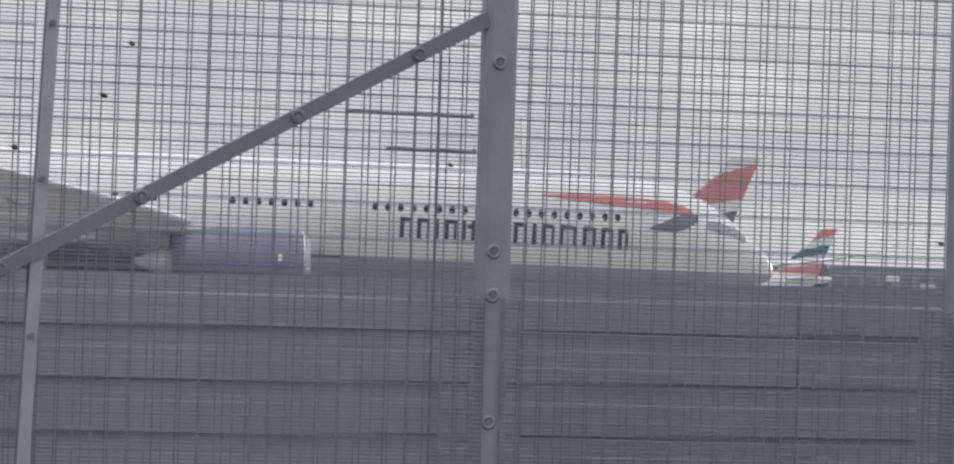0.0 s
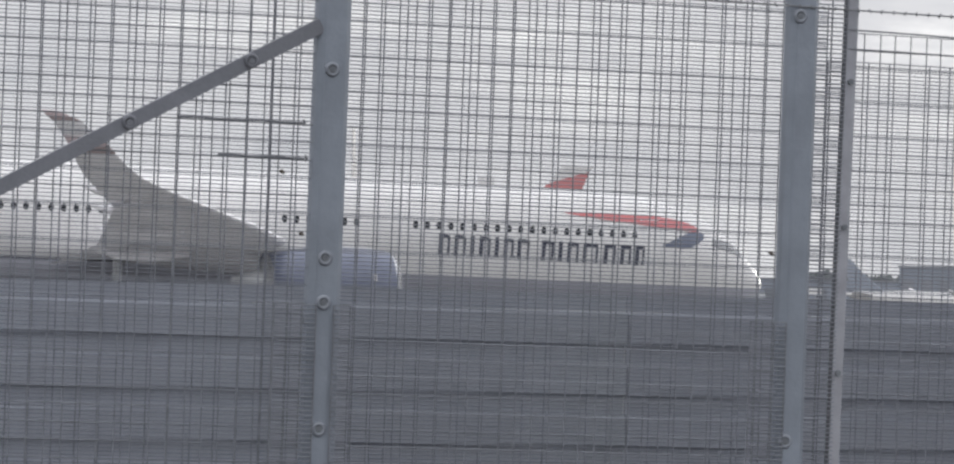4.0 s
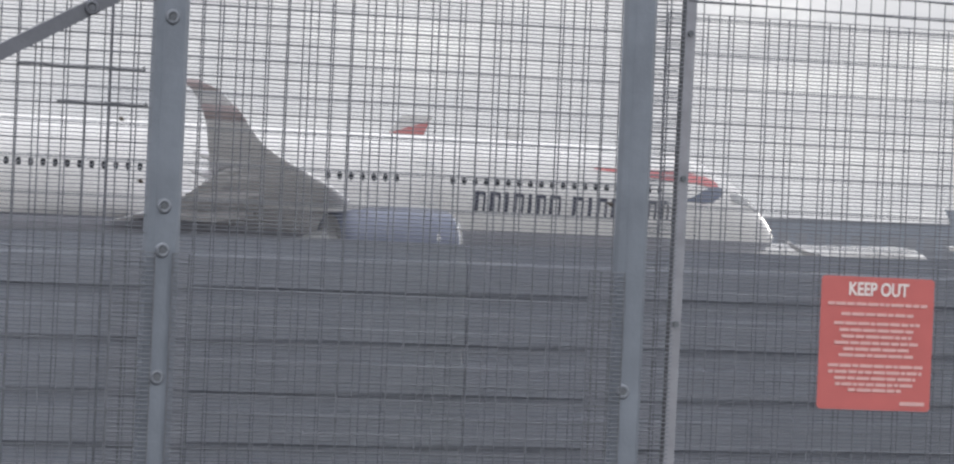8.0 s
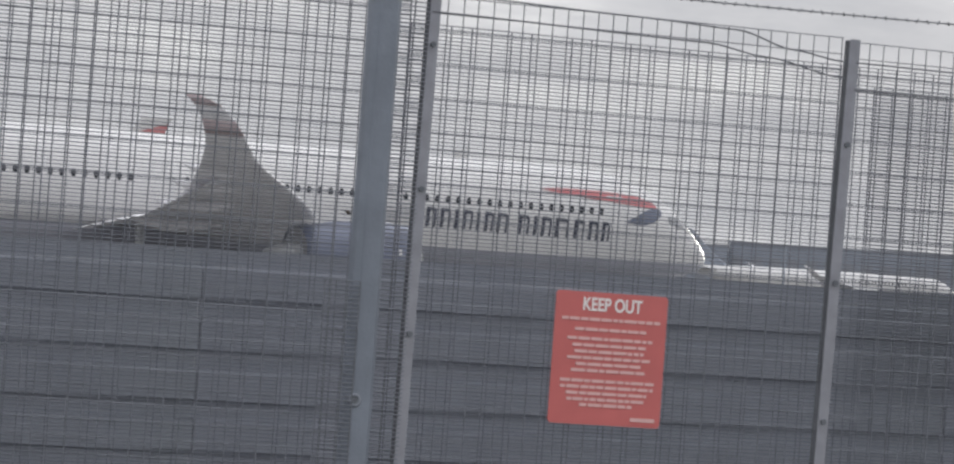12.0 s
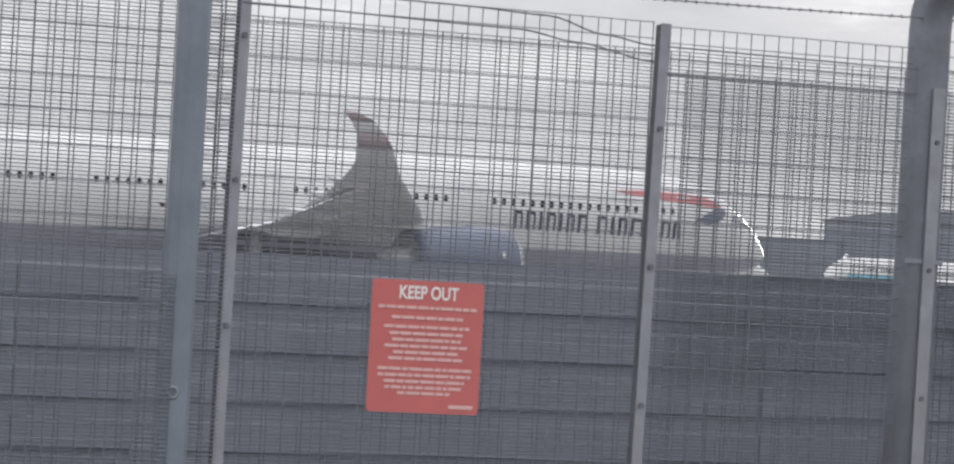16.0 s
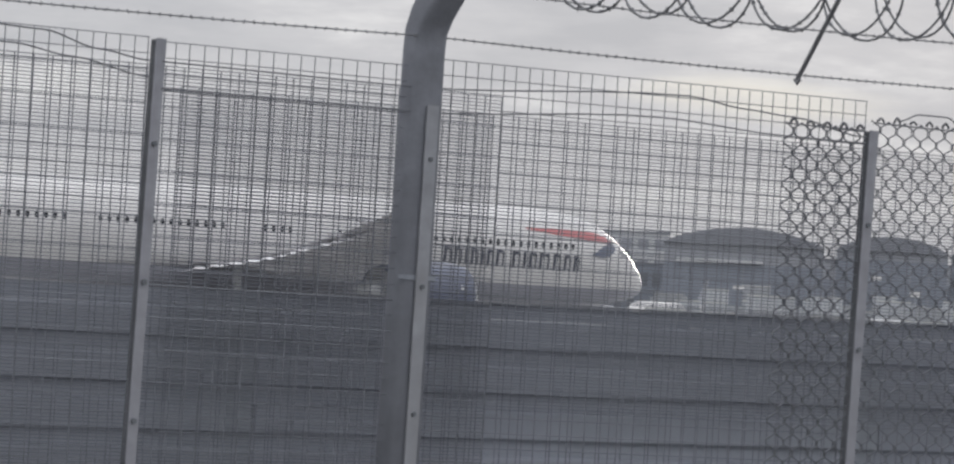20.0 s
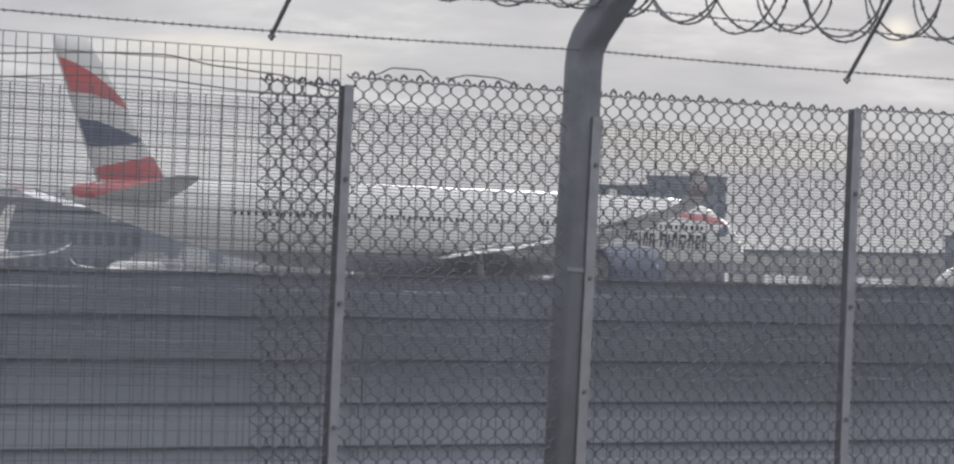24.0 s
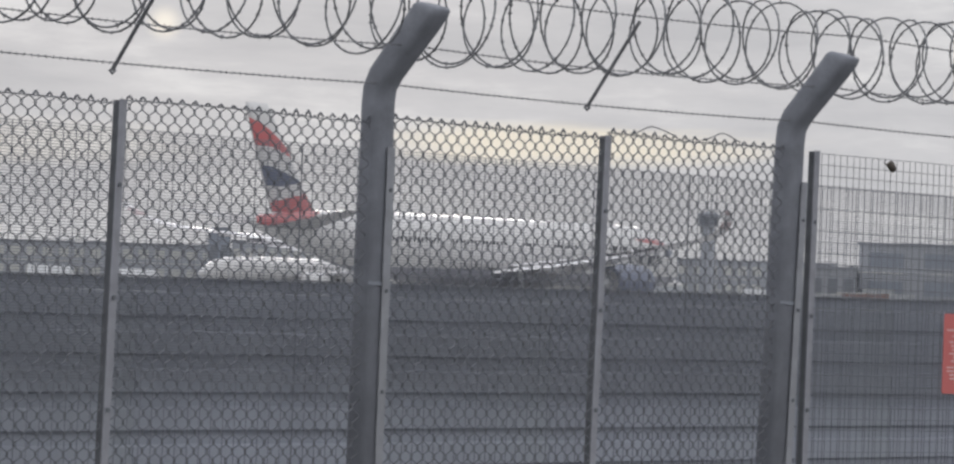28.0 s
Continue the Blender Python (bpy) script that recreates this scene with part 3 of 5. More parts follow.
# ---- barbed wire, razor coil and stays on the cranked heads ----
def barbed(x0, x1, y, h, sag, label):
    ob = thing("barbed_wire", at(x0, h, y) @ Matrix.Rotation(-0.006, 4, "Y"), label, "barbed wire", "barbed wire strands")
    rnd = random.Random(int(h * 100))
    L = x1 - x0
    pts = []
    n = int(L / 0.037)
    for i in range(n + 1):
        x = L * i / n
        u = ((x + x0 - POSTS_C[0]) / 2.86) % 1.0
        pts.append((x, 0.002 * math.sin(i * 2.1), -sag * 4 * u * (1 - u)))
    part("strand", Geo().tube(pts, 0.0026, 5).mesh("strand", M_RAZOR), ob)
    b = Geo()
    for i in range(1, n):
        x, y2, z = pts[i]
        a = math.pi / 2 + rnd.uniform(-0.7, 0.7)
        dx, dy, dz = rnd.uniform(-0.004, 0.004), math.cos(a) * 0.007, math.sin(a) * 0.0055
        b.bar((x - dx, y2 - dy, z - dz), (x + dx, y2 + dy, z + dz), 0.0029, 4)
    tagged(part("barbing", b.mesh("barbing", M_RAZOR), ob, "short twisted wire barbs"), kind="stuff")
    return ob


barbed(5.0, 21.0, -0.04, 0.89, 0.012, "taut barbed wire strand at the bend of the posts")
barbed(8.0, 21.0, -0.16, 1.06, 0.02, "barbed wire strand halfway up the cranked heads")
barbed(8.0, 21.0, -0.285, 1.285, 0.02, "barbed wire strand along the tips of the cranked heads")


def razor_coil(x0, x1):
    ob = thing("razor_wire_coil", at(x0, 1.237, -0.06), "long springy coil of grey razor wire", "razor wire")
    rnd = random.Random(5)
    L = x1 - x0
    per = 28
    turns = int(L / 0.138)
    pts = []
    for i in range(turns * per + 1):
        a = 2 * math.pi * i / per
        k = i / per
        R = 0.184 + 0.010 * math.sin(k * 1.7) + 0.006 * math.sin(k * 4.1)
        x = k * 0.138 + 0.10 * math.sin(a * 0.5) + 0.03 * math.sin(k * 0.9) + 0.012 * math.sin(k * 2.3)
        pts.append((x, math.sin(a) * R * 0.9, math.cos(a) * R - 0.015 * math.sin(k * 0.33) + 0.016 * max(0.0, x - 5.5)))
    part("coil", Geo().tube(pts, 0.0044, 5).mesh("coil", M_RAZOR, True), ob)
    b = Geo()
    for i in range(2, len(pts) - 2):
        p = Vector(pts[i]).lerp(Vector(pts[i + 1]), rnd.random() * 0.6)
        d = (Vector(pts[i + 1]) - Vector(pts[i - 1])).normalized()
        s = Vector((rnd.uniform(-1, 1), rnd.uniform(-1, 1), rnd.uniform(-1, 1))).cross(d).normalized()
        w, l = rnd.uniform(0.007, 0.0105), 0.012
        b.add([p + d * l, p + s * w, p - d * l, p - s * w, p + d.cross(s) * 0.001], [(0, 1, 4), (1, 2, 4), (2, 3, 4), (3, 0, 4), (3, 2, 1, 0)])
    tagged(part("razor_edging", b.mesh("razor_edging", M_RAZOR), ob, "small steel blades"), kind="stuff")
    return ob


razor_coil(8.3, 20.5)
for x, h in ((9.345, 0.89), (12.06, 0.895), (14.88, 0.93), (17.75, 0.95)):
    ob = thing("wire_stay", at(x, h, -0.03), "slanting dark steel stay under the razor coil", "fence stay", "stays")
    g = Geo().bar((0, 0, 0), (0.005, -0.26, 0.355), 0.008, 6)
    part("rod", g.mesh("rod", M_RAZOR), ob)
    part("hook", Geo().tube([(0, 0, 0.012), (0, -0.014, -0.004), (0, 0.0, -0.014), (0, 0.014, 0)], 0.006, 5).mesh("hook", M_RAZOR), ob)


# loose wires over the top of the mesh
def loose_wire(pts, label):
    ob = thing("loose_wire", at(pts[0][0], pts[0][1], -0.02), label, "wire", "loose wires")
    x0, h0 = pts[0]
    fine = []
    for i in range(len(pts) - 1):
        for k in range(6):
            u = k / 6
            s = u * u * (3 - 2 * u)
            fine.append((pts[i][0] + (pts[i + 1][0] - pts[i][0]) * u - x0, -0.01 * math.sin(i + u), pts[i][1] + (pts[i + 1][1] - pts[i][1]) * s - h0))
    fine.append((pts[-1][0] - x0, 0, pts[-1][1] - h0))
    part("strand", Geo().tube(fine, 0.0027, 5).mesh("strand", M_CHAIN), ob)


loose_wire([(5.5, 0.83), (6.2, 0.82), (6.5, 0.812), (6.7, 0.77), (6.88, 0.75)], "slack tie wire sagging along the mesh top")
loose_wire([(5.5, 0.775), (6.4, 0.765), (6.6, 0.74), (6.88, 0.70)], "slack tie wire sagging along the mesh top")
loose_wire([(6.92, 0.75), (7.8, 0.745), (8.9, 0.80), (9.15, 0.775), (9.35, 0.765), (9.66, 0.72)], "slack tie wire sagging along the mesh top")
loose_wire([(9.80, 0.785), (9.88, 0.812), (10.0, 0.812), (10.06, 0.79)], "thin loose wire bowed above the chain link")
loose_wire([(10.12, 0.79), (10.22, 0.806), (10.33, 0.804), (10.45, 0.785)], "thin loose wire bowed above the chain link")
loose_wire([(15.20, 0.835), (15.33, 0.872), (15.5, 0.845)], "thin loose wire bowed above the chain link")
loose_wire([(15.72, 0.842), (15.83, 0.872), (15.97, 0.84)], "thin loose wire bowed above the chain link")
loose_wire([(6.92, 0.668), (7.8, 0.668), (8.8, 0.722), (9.3, 0.70), (9.66, 0.70)], "slack tie wire sagging along the mesh top")


for x, h, l in ((3.50, 0.481, 0.36), (3.62, 0.383, 0.25)):
    ob = thing("tie_wire", at(x, h, -0.012), "short dark tie wire twisted on the gate mesh", "wire", "tie wires")
    part("strand", Geo().tube([(l * k / 6, -0.002 * (k % 2), 0.0015 * math.sin(k * 2)) for k in range(7)], 0.0032, 5).mesh("strand", M_CHAIN), ob)
    part("twist", Geo().tube([(l, -0.006, -0.008), (l + 0.004, -0.008, 0), (l, -0.006, 0.008)], 0.004, 5).mesh("twist", M_CHAIN), ob)


def speck(x, h, s, label, name):
    """A small dead leaf caught in the wires: a curled blade with a stalk."""
    ob = thing(name, at(x, h, -0.012), label, "leaf", "dead leaves")
    rr = []
    for k in range(7):
        u = k / 6
        wd = s * 0.34 * math.sin(math.pi * min(0.97, 0.06 + u * 0.9))
        c = (s * (u - 0.5), -0.004 * math.sin(3 * u), -s * 0.18 * u)
        rr.append([(c[0], c[1] - 0.004, c[2] - wd), (c[0], c[1] - 0.007, c[2]), (c[0], c[1] - 0.003, c[2] + wd), (c[0], c[1], c[2])])
    part("blade", Geo().loft(rr).mesh("blade", M_LEAF, True), ob)
    part("stalk", Geo().bar((-s * 0.5, -0.003, 0), (-s * 0.8, -0.004, s * 0.12), s * 0.04, 4).mesh("stalk", M_LEAF), ob)


for x, h, s in ((2.893, 0.637, 0.02), (2.821, 0.494, 0.022), (2.582, 0.345, 0.022), (3.805, 0.345, 0.018), (5.283, 0.178, 0.018), (3.868, 0.176, 0.016), (17.13, 0.80, 0.078)):
    speck(x, h, s, "dead brown leaf caught in the mesh", "dead_leaf")


# ---- back fence of fine mesh and the ribbed barrier under it ----
def fine_mesh(x0, x1, top, y, low, label, px=0.0762, pz=0.0127, base=BT, r=0.0019):
    ob = thing("fine_mesh_panel", at(x0, FOOT, y, base), label, "fence panel", "fine mesh panels")
    L, h, lo = x1 - x0, top - FOOT, low - FOOT
    rnd = random.Random(int(x0 * 31))
    g = Geo()
    n = int(round(L / px))
    for i in range(n + 1):
        x = L * i / n + rnd.uniform(-0.001, 0.001)
        g.bar((x, 0.002, 0), (x + rnd.uniform(-0.001, 0.001), 0.002, h), 0.0026)
    tagged(part("upright_infill", g.mesh("upright_infill", M_WIRE_BACK), ob), kind="stuff")
    g = Geo()
    m = int((h - lo) / pz)
    for i in range(m + 1):
        z = h - i * pz
        g.bar((0, -0.002, z), (L, -0.002, z), r)
    tagged(part("level_infill", g.mesh("level_infill", M_WIRE_BACK), ob), kind="stuff")
    return ob


fine_mesh(1.2, 4.4, 1.05, 0, -1.2, "fine anti-climb mesh panel of thin grey wires", r=0.0016)
fine_mesh(4.404, 6.35, 1.05, 0, -1.2, "fine anti-climb mesh panel of thin grey wires")
fine_mesh(6.354, 9.55, 0.862, 0, -1.2, "fine anti-climb mesh panel of thin grey wires")
fine_mesh(8.2, 9.55, 0.797, 0.05, -0.3, "second fine mesh sheet doubled behind the first", r=0.0013)
for i in range(5):
    x0 = 9.554 + i * 2.9
    fine_mesh(x0, x0 + 2.896, 0.795, 0, -0.3, "fine anti-climb mesh panel of thin grey wires")

for x0, x1 in ((3.79, 3.91), (3.962, 4.01), (5.215, 5.325)):
    fine_mesh(x0, x1, -0.02, -0.045, -1.2, "narrow strip of fine mesh beside a gate post", 0.0425, 0.0127, FT)
fine_mesh(5.40, 5.494, 0.95, -0.018, -1.2, "narrow strip of fine mesh between gate post and fence post", 0.0425, 0.0127, FT)

WALL_TOP = EYE - 0.074


def barrier(x0, x1):
    """Ribbed steel sheeting: deep level ribs one above another, a plain strip on top."""
    w = thing("barrier_wall", Matrix.Translation((0, BACK_Y + 0.10, 0)), "low grey-green ribbed steel barrier behind the mesh", "barrier", kind="structure")
    pitch = 0.170
    seg = 2.9
    n = int((x1 - x0) / seg) + 1
    prof = [(0.0, 0.0), (-0.002, 0.054), (-0.004, 0.057), (-0.020, 0.0615), (-0.023, 0.065), (-0.023, 0.158), (-0.020, 0.163), (-0.002, 0.1695), (0.012, 0.1695), (0.012, 0.0)]
    rib = Geo()
    rings = [[(x, y, z) for y, z in prof] for x in (0, seg - 0.006)]
    rib.loft(rings)
    me = rib.mesh("rib", M_SHEET)
    cap = Geo().loft([[(x, y, z) for y, z in ((0.0, 0.0005), (-0.002, 0.055), (-0.004, 0.058), (0.012, 0.058), (0.012, 0.0005))] for x in (0, seg - 0.006)]).mesh("top_strip", M_SHEET)
    rail = Geo().box(0, -0.022, 0, seg - 0.03, 0.016, 0.007, 0.003).mesh("capping", M_STRIP)
    for i in range(n):
        for k in range(10):
            z = WALL_TOP - (k + 1) * pitch
            part("rib", me, w, "", Matrix.Translation((x0 + i * seg, 0.001 * ((i * 7 + k * 3) % 4), z)))
        if x0 + i * seg > 7.5:
            part("capping", rail, w, "bright zinc capping", Matrix.Translation((x0 + i * seg, 0, WALL_TOP + 0.059)))
        part("top_strip", cap, w, "", Matrix.Translation((x0 + i * seg, 0, WALL_TOP)))
    return w


barrier(-3.0, 30.0)


# ---- signs ----
def keep_out_sign(x0, h0, h1, wide):
    ob = thing("keep_out_sign", at(x0, h0, -0.03), "red rectangular keep out sign with white lettering on the mesh", "sign", "warning signs")
    H = h1 - h0
    g = Geo()
    c = 0.008
    p = [(c, 0), (wide - c, 0), (wide, c), (wide, H - c), (wide - c, H), (c, H), (0, H - c), (0, c)]
    n = len(p)
    v = [(x, 0, z) for x, z in p] + [(x, 0.004, z) for x, z in p]
    g.add(v, [tuple(range(n)), tuple(range(2 * n - 1, n - 1, -1))] + [(i, n + i, n + (i + 1) % n, (i + 1) % n) for i in range(n)])
    part("plate", g.mesh("plate", M_RED), ob)
    cu = bpy.data.curves.new("heading", "FONT")
    cu.body = "KEEP OUT"
    cu.size = H * 0.138
    cu.align_x = "CENTER"
    cu.extrude = 0.0008
    cu.offset = H * 0.0032
    cu.materials.append(M_SIGNWHITE)
    part("heading", cu, ob, "white capital letters", Matrix.Translation((wide * 0.5, -0.002, H * 0.862)) @ Matrix.Rotation(radians(90), 4, "X") @ Matrix.Diagonal((0.80, 1, 1, 1)))
    lines = [(0.795, 0.88), (0.718, 0.64), (0.648, 0.76), (0.598, 0.66), (0.550, 0.62), (0.502, 0.74), (0.455, 0.58), (0.408, 0.66), (0.330, 0.84), (0.283, 0.83), (0.236, 0.72), (0.190, 0.70), (0.148, 0.47)]
    rnd = random.Random(3)
    for z, wd in lines:
        # unreadable small print: bars with word gaps
        b = Geo()
        x = 0.5 - wd / 2
        while x < 0.5 + wd / 2 - 0.02:
            l = min(rnd.uniform(0.035, 0.13), 0.5 + wd / 2 - x)
            b.box(x * wide, -0.0022, z * H - 0.0115 * H, (x + l) * wide, 0.0005, z * H + 0.0115 * H)
            x += l + 0.011
        part("text_bar", b.mesh("text_bar", M_SIGNFINE), ob)
    part("text_bar", Geo().box(0.73 * wide, -0.0022, 0.04 * H, 0.95 * wide, 0.0005, 0.068 * H).mesh("text_bar", M_SIGNFINE), ob)
    return ob


keep_out_sign(5.963, -0.390, 0.000, 0.370)
keep_out_sign(17.583, -0.237, 0.135, 0.367)


# ---- the departing airliner ----
def ring(u, c, rz, ry, n=48):
    """A cross-section of the body at u metres behind the nose."""
    out = []
    for i in range(n):
        a = 2 * math.pi * i / n
        out.append((-u, math.cos(a) * ry, c + math.sin(a) * rz))
    return out


BODY = [(0.0, 3.66, 0.06, 0.06), (0.15, 3.69, 0.40, 0.45), (0.5, 3.80, 0.74, 0.86), (1.0, 3.96, 1.08, 1.26), (1.7, 4.18, 1.48, 1.66), (2.6, 4.44, 1.92, 2.05), (3.6, 4.69, 2.32, 2.38), (4.8, 4.91, 2.63, 2.63), (6.3, 5.10, 2.86, 2.82), (8.2, 5.20, 2.99, 2.93), (10.5, 5.245, 3.045, 2.98), (20, 5.245, 3.045, 2.98), (30, 5.245, 3.045, 2.98), (40, 5.245, 3.045, 2.98), (48, 5.25, 3.04, 2.98), (52, 5.33, 2.96, 2.9), (56, 5.52, 2.74, 2.66), (60, 5.81, 2.40, 2.26), (64, 6.18, 1.95, 1.76), (68, 6.55, 1.40, 1.2), (71, 6.80, 0.92, 0.76), (73, 6.95, 0.55, 0.46), (73.8, 7.0, 0.3, 0.28)]


def body_at(u):
    for a, b in zip(BODY, BODY[1:]):
        if a[0] <= u <= b[0]:
            k = (u - a[0]) / (b[0] - a[0])
            return tuple(p + (q - p) * k for p, q in zip(a, b))[1:]
    return BODY[-1][1:]


def skin(u, h, side, out=0.05):
    """A point on the body's side at height h."""
    c, rz, ry = body_at(u)
    s = max(-0.98, min(0.98, (h - c) / rz))
    return (-u, side * (math.sqrt(1 - s * s) * ry + out), h)


def patch(pts, side, steps=6):
    """A thin painted panel that follows the body: rows of (u, low, high)."""
    rings = []
    for u, lo, hi in pts:
        rings.append([skin(u, lo + (hi - lo) * k / steps, side) for k in range(steps + 1)])
    g = Geo()
    n = steps + 1
    v = [p for r in rings for p in r]
    f = []
    for i in range(len(rings) - 1):
        for k in range(steps):
            q = (i * n + k, (i + 1) * n + k, (i + 1) * n + k + 1, i * n + k + 1)
            f.append(q if side > 0 else q[::-1])
    g.add(v, f)
    return g


def aerofoil(le, chord, thick, v, w, n=10, tilt=0.0):
    """A wing section: rounded front, sharp back. tilt turns it up into the winglet."""
    up, low = [], []
    for i in range(n + 1):
        x = 0.5 - 0.5 * math.cos(math.pi * i / n)
        y = thick * chord * (2.97 * math.sqrt(x) - 1.26 * x - 3.516 * x * x + 2.843 * x ** 3 - 1.015 * x ** 4) * 0.5
        up.append((x * chord, y))
        low.append((x * chord, -y * 0.75))
    prof = up + low[-2:0:-1]
    c, s = math.cos(tilt), math.sin(tilt)
    return [(-(le + px), v - py * s, w + py * c) for px, py in prof]


#        v     leading  chord  height thick tilt
WING = [(2.2, 24.4, 14.2, 3.55, 0.13, 0), (5.0, 26.3, 12.0, 3.85, 0.125, 0), (8.0, 28.4, 9.9, 4.22, 0.115, 0), (10.8, 30.4, 8.2, 4.58, 0.11, 0), (15, 33.4, 6.7, 5.14, 0.105, 0), (20, 37.15, 5.05, 5.68, 0.10, 0), (25, 41.0, 3.5, 6.28, 0.10, 0.05), (28, 43.2, 2.75, 6.66, 0.10, 0.15), (29.8, 44.5, 2.3, 7.08, 0.09, 0.35), (31.0, 45.5, 1.95, 7.6, 0.085, 0.65), (31.8, 46.45, 1.62, 8.22, 0.08, 0.95), (32.3, 47.4, 1.35, 8.82, 0.08, 1.1), (32.5, 48.6, 0.75, 9.22, 0.08, 1.2)]


def airliner():
    """The big twin-engined jet: nose at the origin, flying along +x, ground at z = 0."""
    jet = thing("airliner", Matrix.Identity(4), "large white airliner with blue belly and red and blue tail", "aircraft")
    hi, lo = Geo(), Geo()
    # the white upper body meets the dark belly along one level line
    LEVEL = 3.46
    upper, lower = [], []
    for u, c, rz, ry in BODY:
        k = max(-1.0, min(1.0, (LEVEL - c) / rz))
        a0 = math.asin(k)
        upper.append([(-u, math.cos(a) * ry, c + math.sin(a) * rz) for a in np.linspace(a0, math.pi - a0, 41)])
        lower.append([(-u, math.cos(a) * ry, c + math.sin(a) * rz) for a in np.linspace(math.pi - a0, 2 * math.pi + a0, 17)])
    hi.loft(upper, closed=False, caps=False)
    lo.loft(lower, closed=False, caps=False)
    for g, nm, mat, lab in ((hi, "fuselage", M_WHITE, "glossy white fuselage"), (lo, "belly", M_BELLY, "dull grey-blue underside")):
        bm = bmesh.new()
        me = g.mesh(nm, mat, True)
        bm.from_mesh(me)
        bmesh.ops.remove_doubles(bm, verts=bm.verts, dist=0.001)
        bmesh.ops.dissolve_degenerate(bm, edges=bm.edges, dist=0.0005)
        bmesh.ops.recalc_face_normals(bm, faces=bm.faces)
        bm.to_mesh(me)
        bm.free()
        me.shade_smooth()
        part(nm, me, jet, lab)
    part("tail_cone", Geo().bar((-73.75, 0, 7.0), (-74.1, 0, 7.02), 0.28, 16, 0.18).mesh("tail_cone", M_GEAR, True), jet, "dark exhaust tip")
    # belly fairing between the wings
    fr = []
    for u, k in ((22, 0.05), (24, 0.55), (27, 0.9), (33, 1.0), (39, 0.95), (43, 0.6), (45.5, 0.05)):
        fr.append([(-u, math.cos(a) * 3.25 * (0.75 + 0.25 * k), 3.35 + math.sin(a) * 1.65 * (0.35 + 0.65 * k)) for a in np.linspace(math.pi, 2 * math.pi, 20)])
    part("wing_fairing", Geo().loft(fr, closed=False).mesh("wing_fairing", M_BELLY, True), jet, "grey-blue fairing under the wing roots")
    for side in (-1, 1):
        g = Geo()
        rr = []
        for v, le, ch, w, th, tl in WING:
            rr.append([(x, side * y, z) for x, y, z in aerofoil(le, ch, th, v, w, 10, tl)])
        g.loft(rr if side < 0 else [r[::-1] for r in rr])
        wing = part("wing", g.mesh("wing", M_WING, True), jet, "grey swept wing with upturned tip")
        for nm, i0, i1, mat, lab in (("tip_band", 9, 10, M_TIP, "faded red band on the winglet"), ("tip_cap", 11, 12, M_TIP, "faded red winglet tip")):
            tt = []
            for i in (i0, i1):
                c = [sum(p[k] for p in rr[i]) / len(rr[i]) for k in range(3)]
                tt.append([tuple(c[k] + (p[k] - c[k]) * 1.02 + (0.012 * (p[k] - c[k] > 0) - 0.006) * (k > 0) for k in range(3)) for p in rr[i]])
            part(nm, Geo().loft(tt if side < 0 else [r[::-1] for r in tt]).mesh(nm, mat, True), wing, lab)
        # flap track fairings
        for v, u0, u1, w in ((8.5, 34.5, 39.6, 3.8), (14.2, 36.8, 41.2, 4.75), (19.4, 39.0, 43.0, 5.6), (24.0, 41.3, 44.8, 6.3)):
            fr = []
            for k in range(9):
                t = k / 8
                r = 0.26 * math.sin(math.pi * min(1, 0.06 + t * 0.94)) ** 0.7 + 0.02
                fr.append([(-(u0 + (u1 - u0) * t), side * v + math.cos(a) * r * 0.6, w + 0.05 - 0.25 * math.sin(math.pi * t) + math.sin(a) * r) for a in np.linspace(0, 2 * math.pi, 10, endpoint=False)])
            part("flap_fairing", Geo().loft(fr).mesh("flap_fairing", M_WING, True), wing)
        # lowered flap along the inner trailing edge, slightly drooped
        fl = []
        for v, te, w, ch in ((3.4, 37.9, 3.55, 2.2), (10.6, 38.3, 4.35, 1.9), (11.2, 38.4, 4.45, 1.7), (22.0, 41.6, 5.85, 1.1)):
            fl.append([(x, side * y, z) for x, y, z in [(-(te - 0.3), v, w + 0.08), (-(te + ch * 0.55), v, w - 0.12), (-(te + ch), v, w - 0.42), (-(te + ch * 0.5), v, w - 0.28), (-(te - 0.3), v, w - 0.1)]])
        part("flap", Geo().loft(fl if side < 0 else [r[::-1] for r in fl]).mesh("flap", M_WING), wing, "lowered pale grey flap")
        # engine
        ey, ez = side * 10.6, 2.62
        prof = [(24.9, 1.55), (25.22, 1.73), (26.1, 1.84), (27.7, 1.85), (29.3, 1.76), (30.7, 1.55), (31.4, 1.42), (31.4, 1.36), (29.5, 1.45), (26.7, 1.55), (25.5, 1.47), (25.0, 1.46)]
        seg = 32
        rr = [[(-u, ey + math.cos(2 * math.pi * k / seg) * r, ez + math.sin(2 * math.pi * k / seg) * r) for k in range(seg)] for u, r in prof]
        nac = part("nacelle", Geo().loft(rr[1:8], caps=False).mesh("nacelle", M_COWL, True), jet, "glossy blue engine cowling")
        part("inlet_lip", Geo().loft([rr[11], rr[0], rr[1]], caps=False).mesh("inlet_lip", M_LIP, True), nac, "bright polished inlet ring")
        bd = Geo()
        ang = np.linspace(0.12, 0.30, 4) if side > 0 else math.pi - np.linspace(0.12, 0.30, 4)
        bd.loft([[(-u, ey + math.cos(a) * 1.87, ez + math.sin(a) * 1.87) for a in ang] for u in (26.3, 26.48)], closed=False, caps=False)
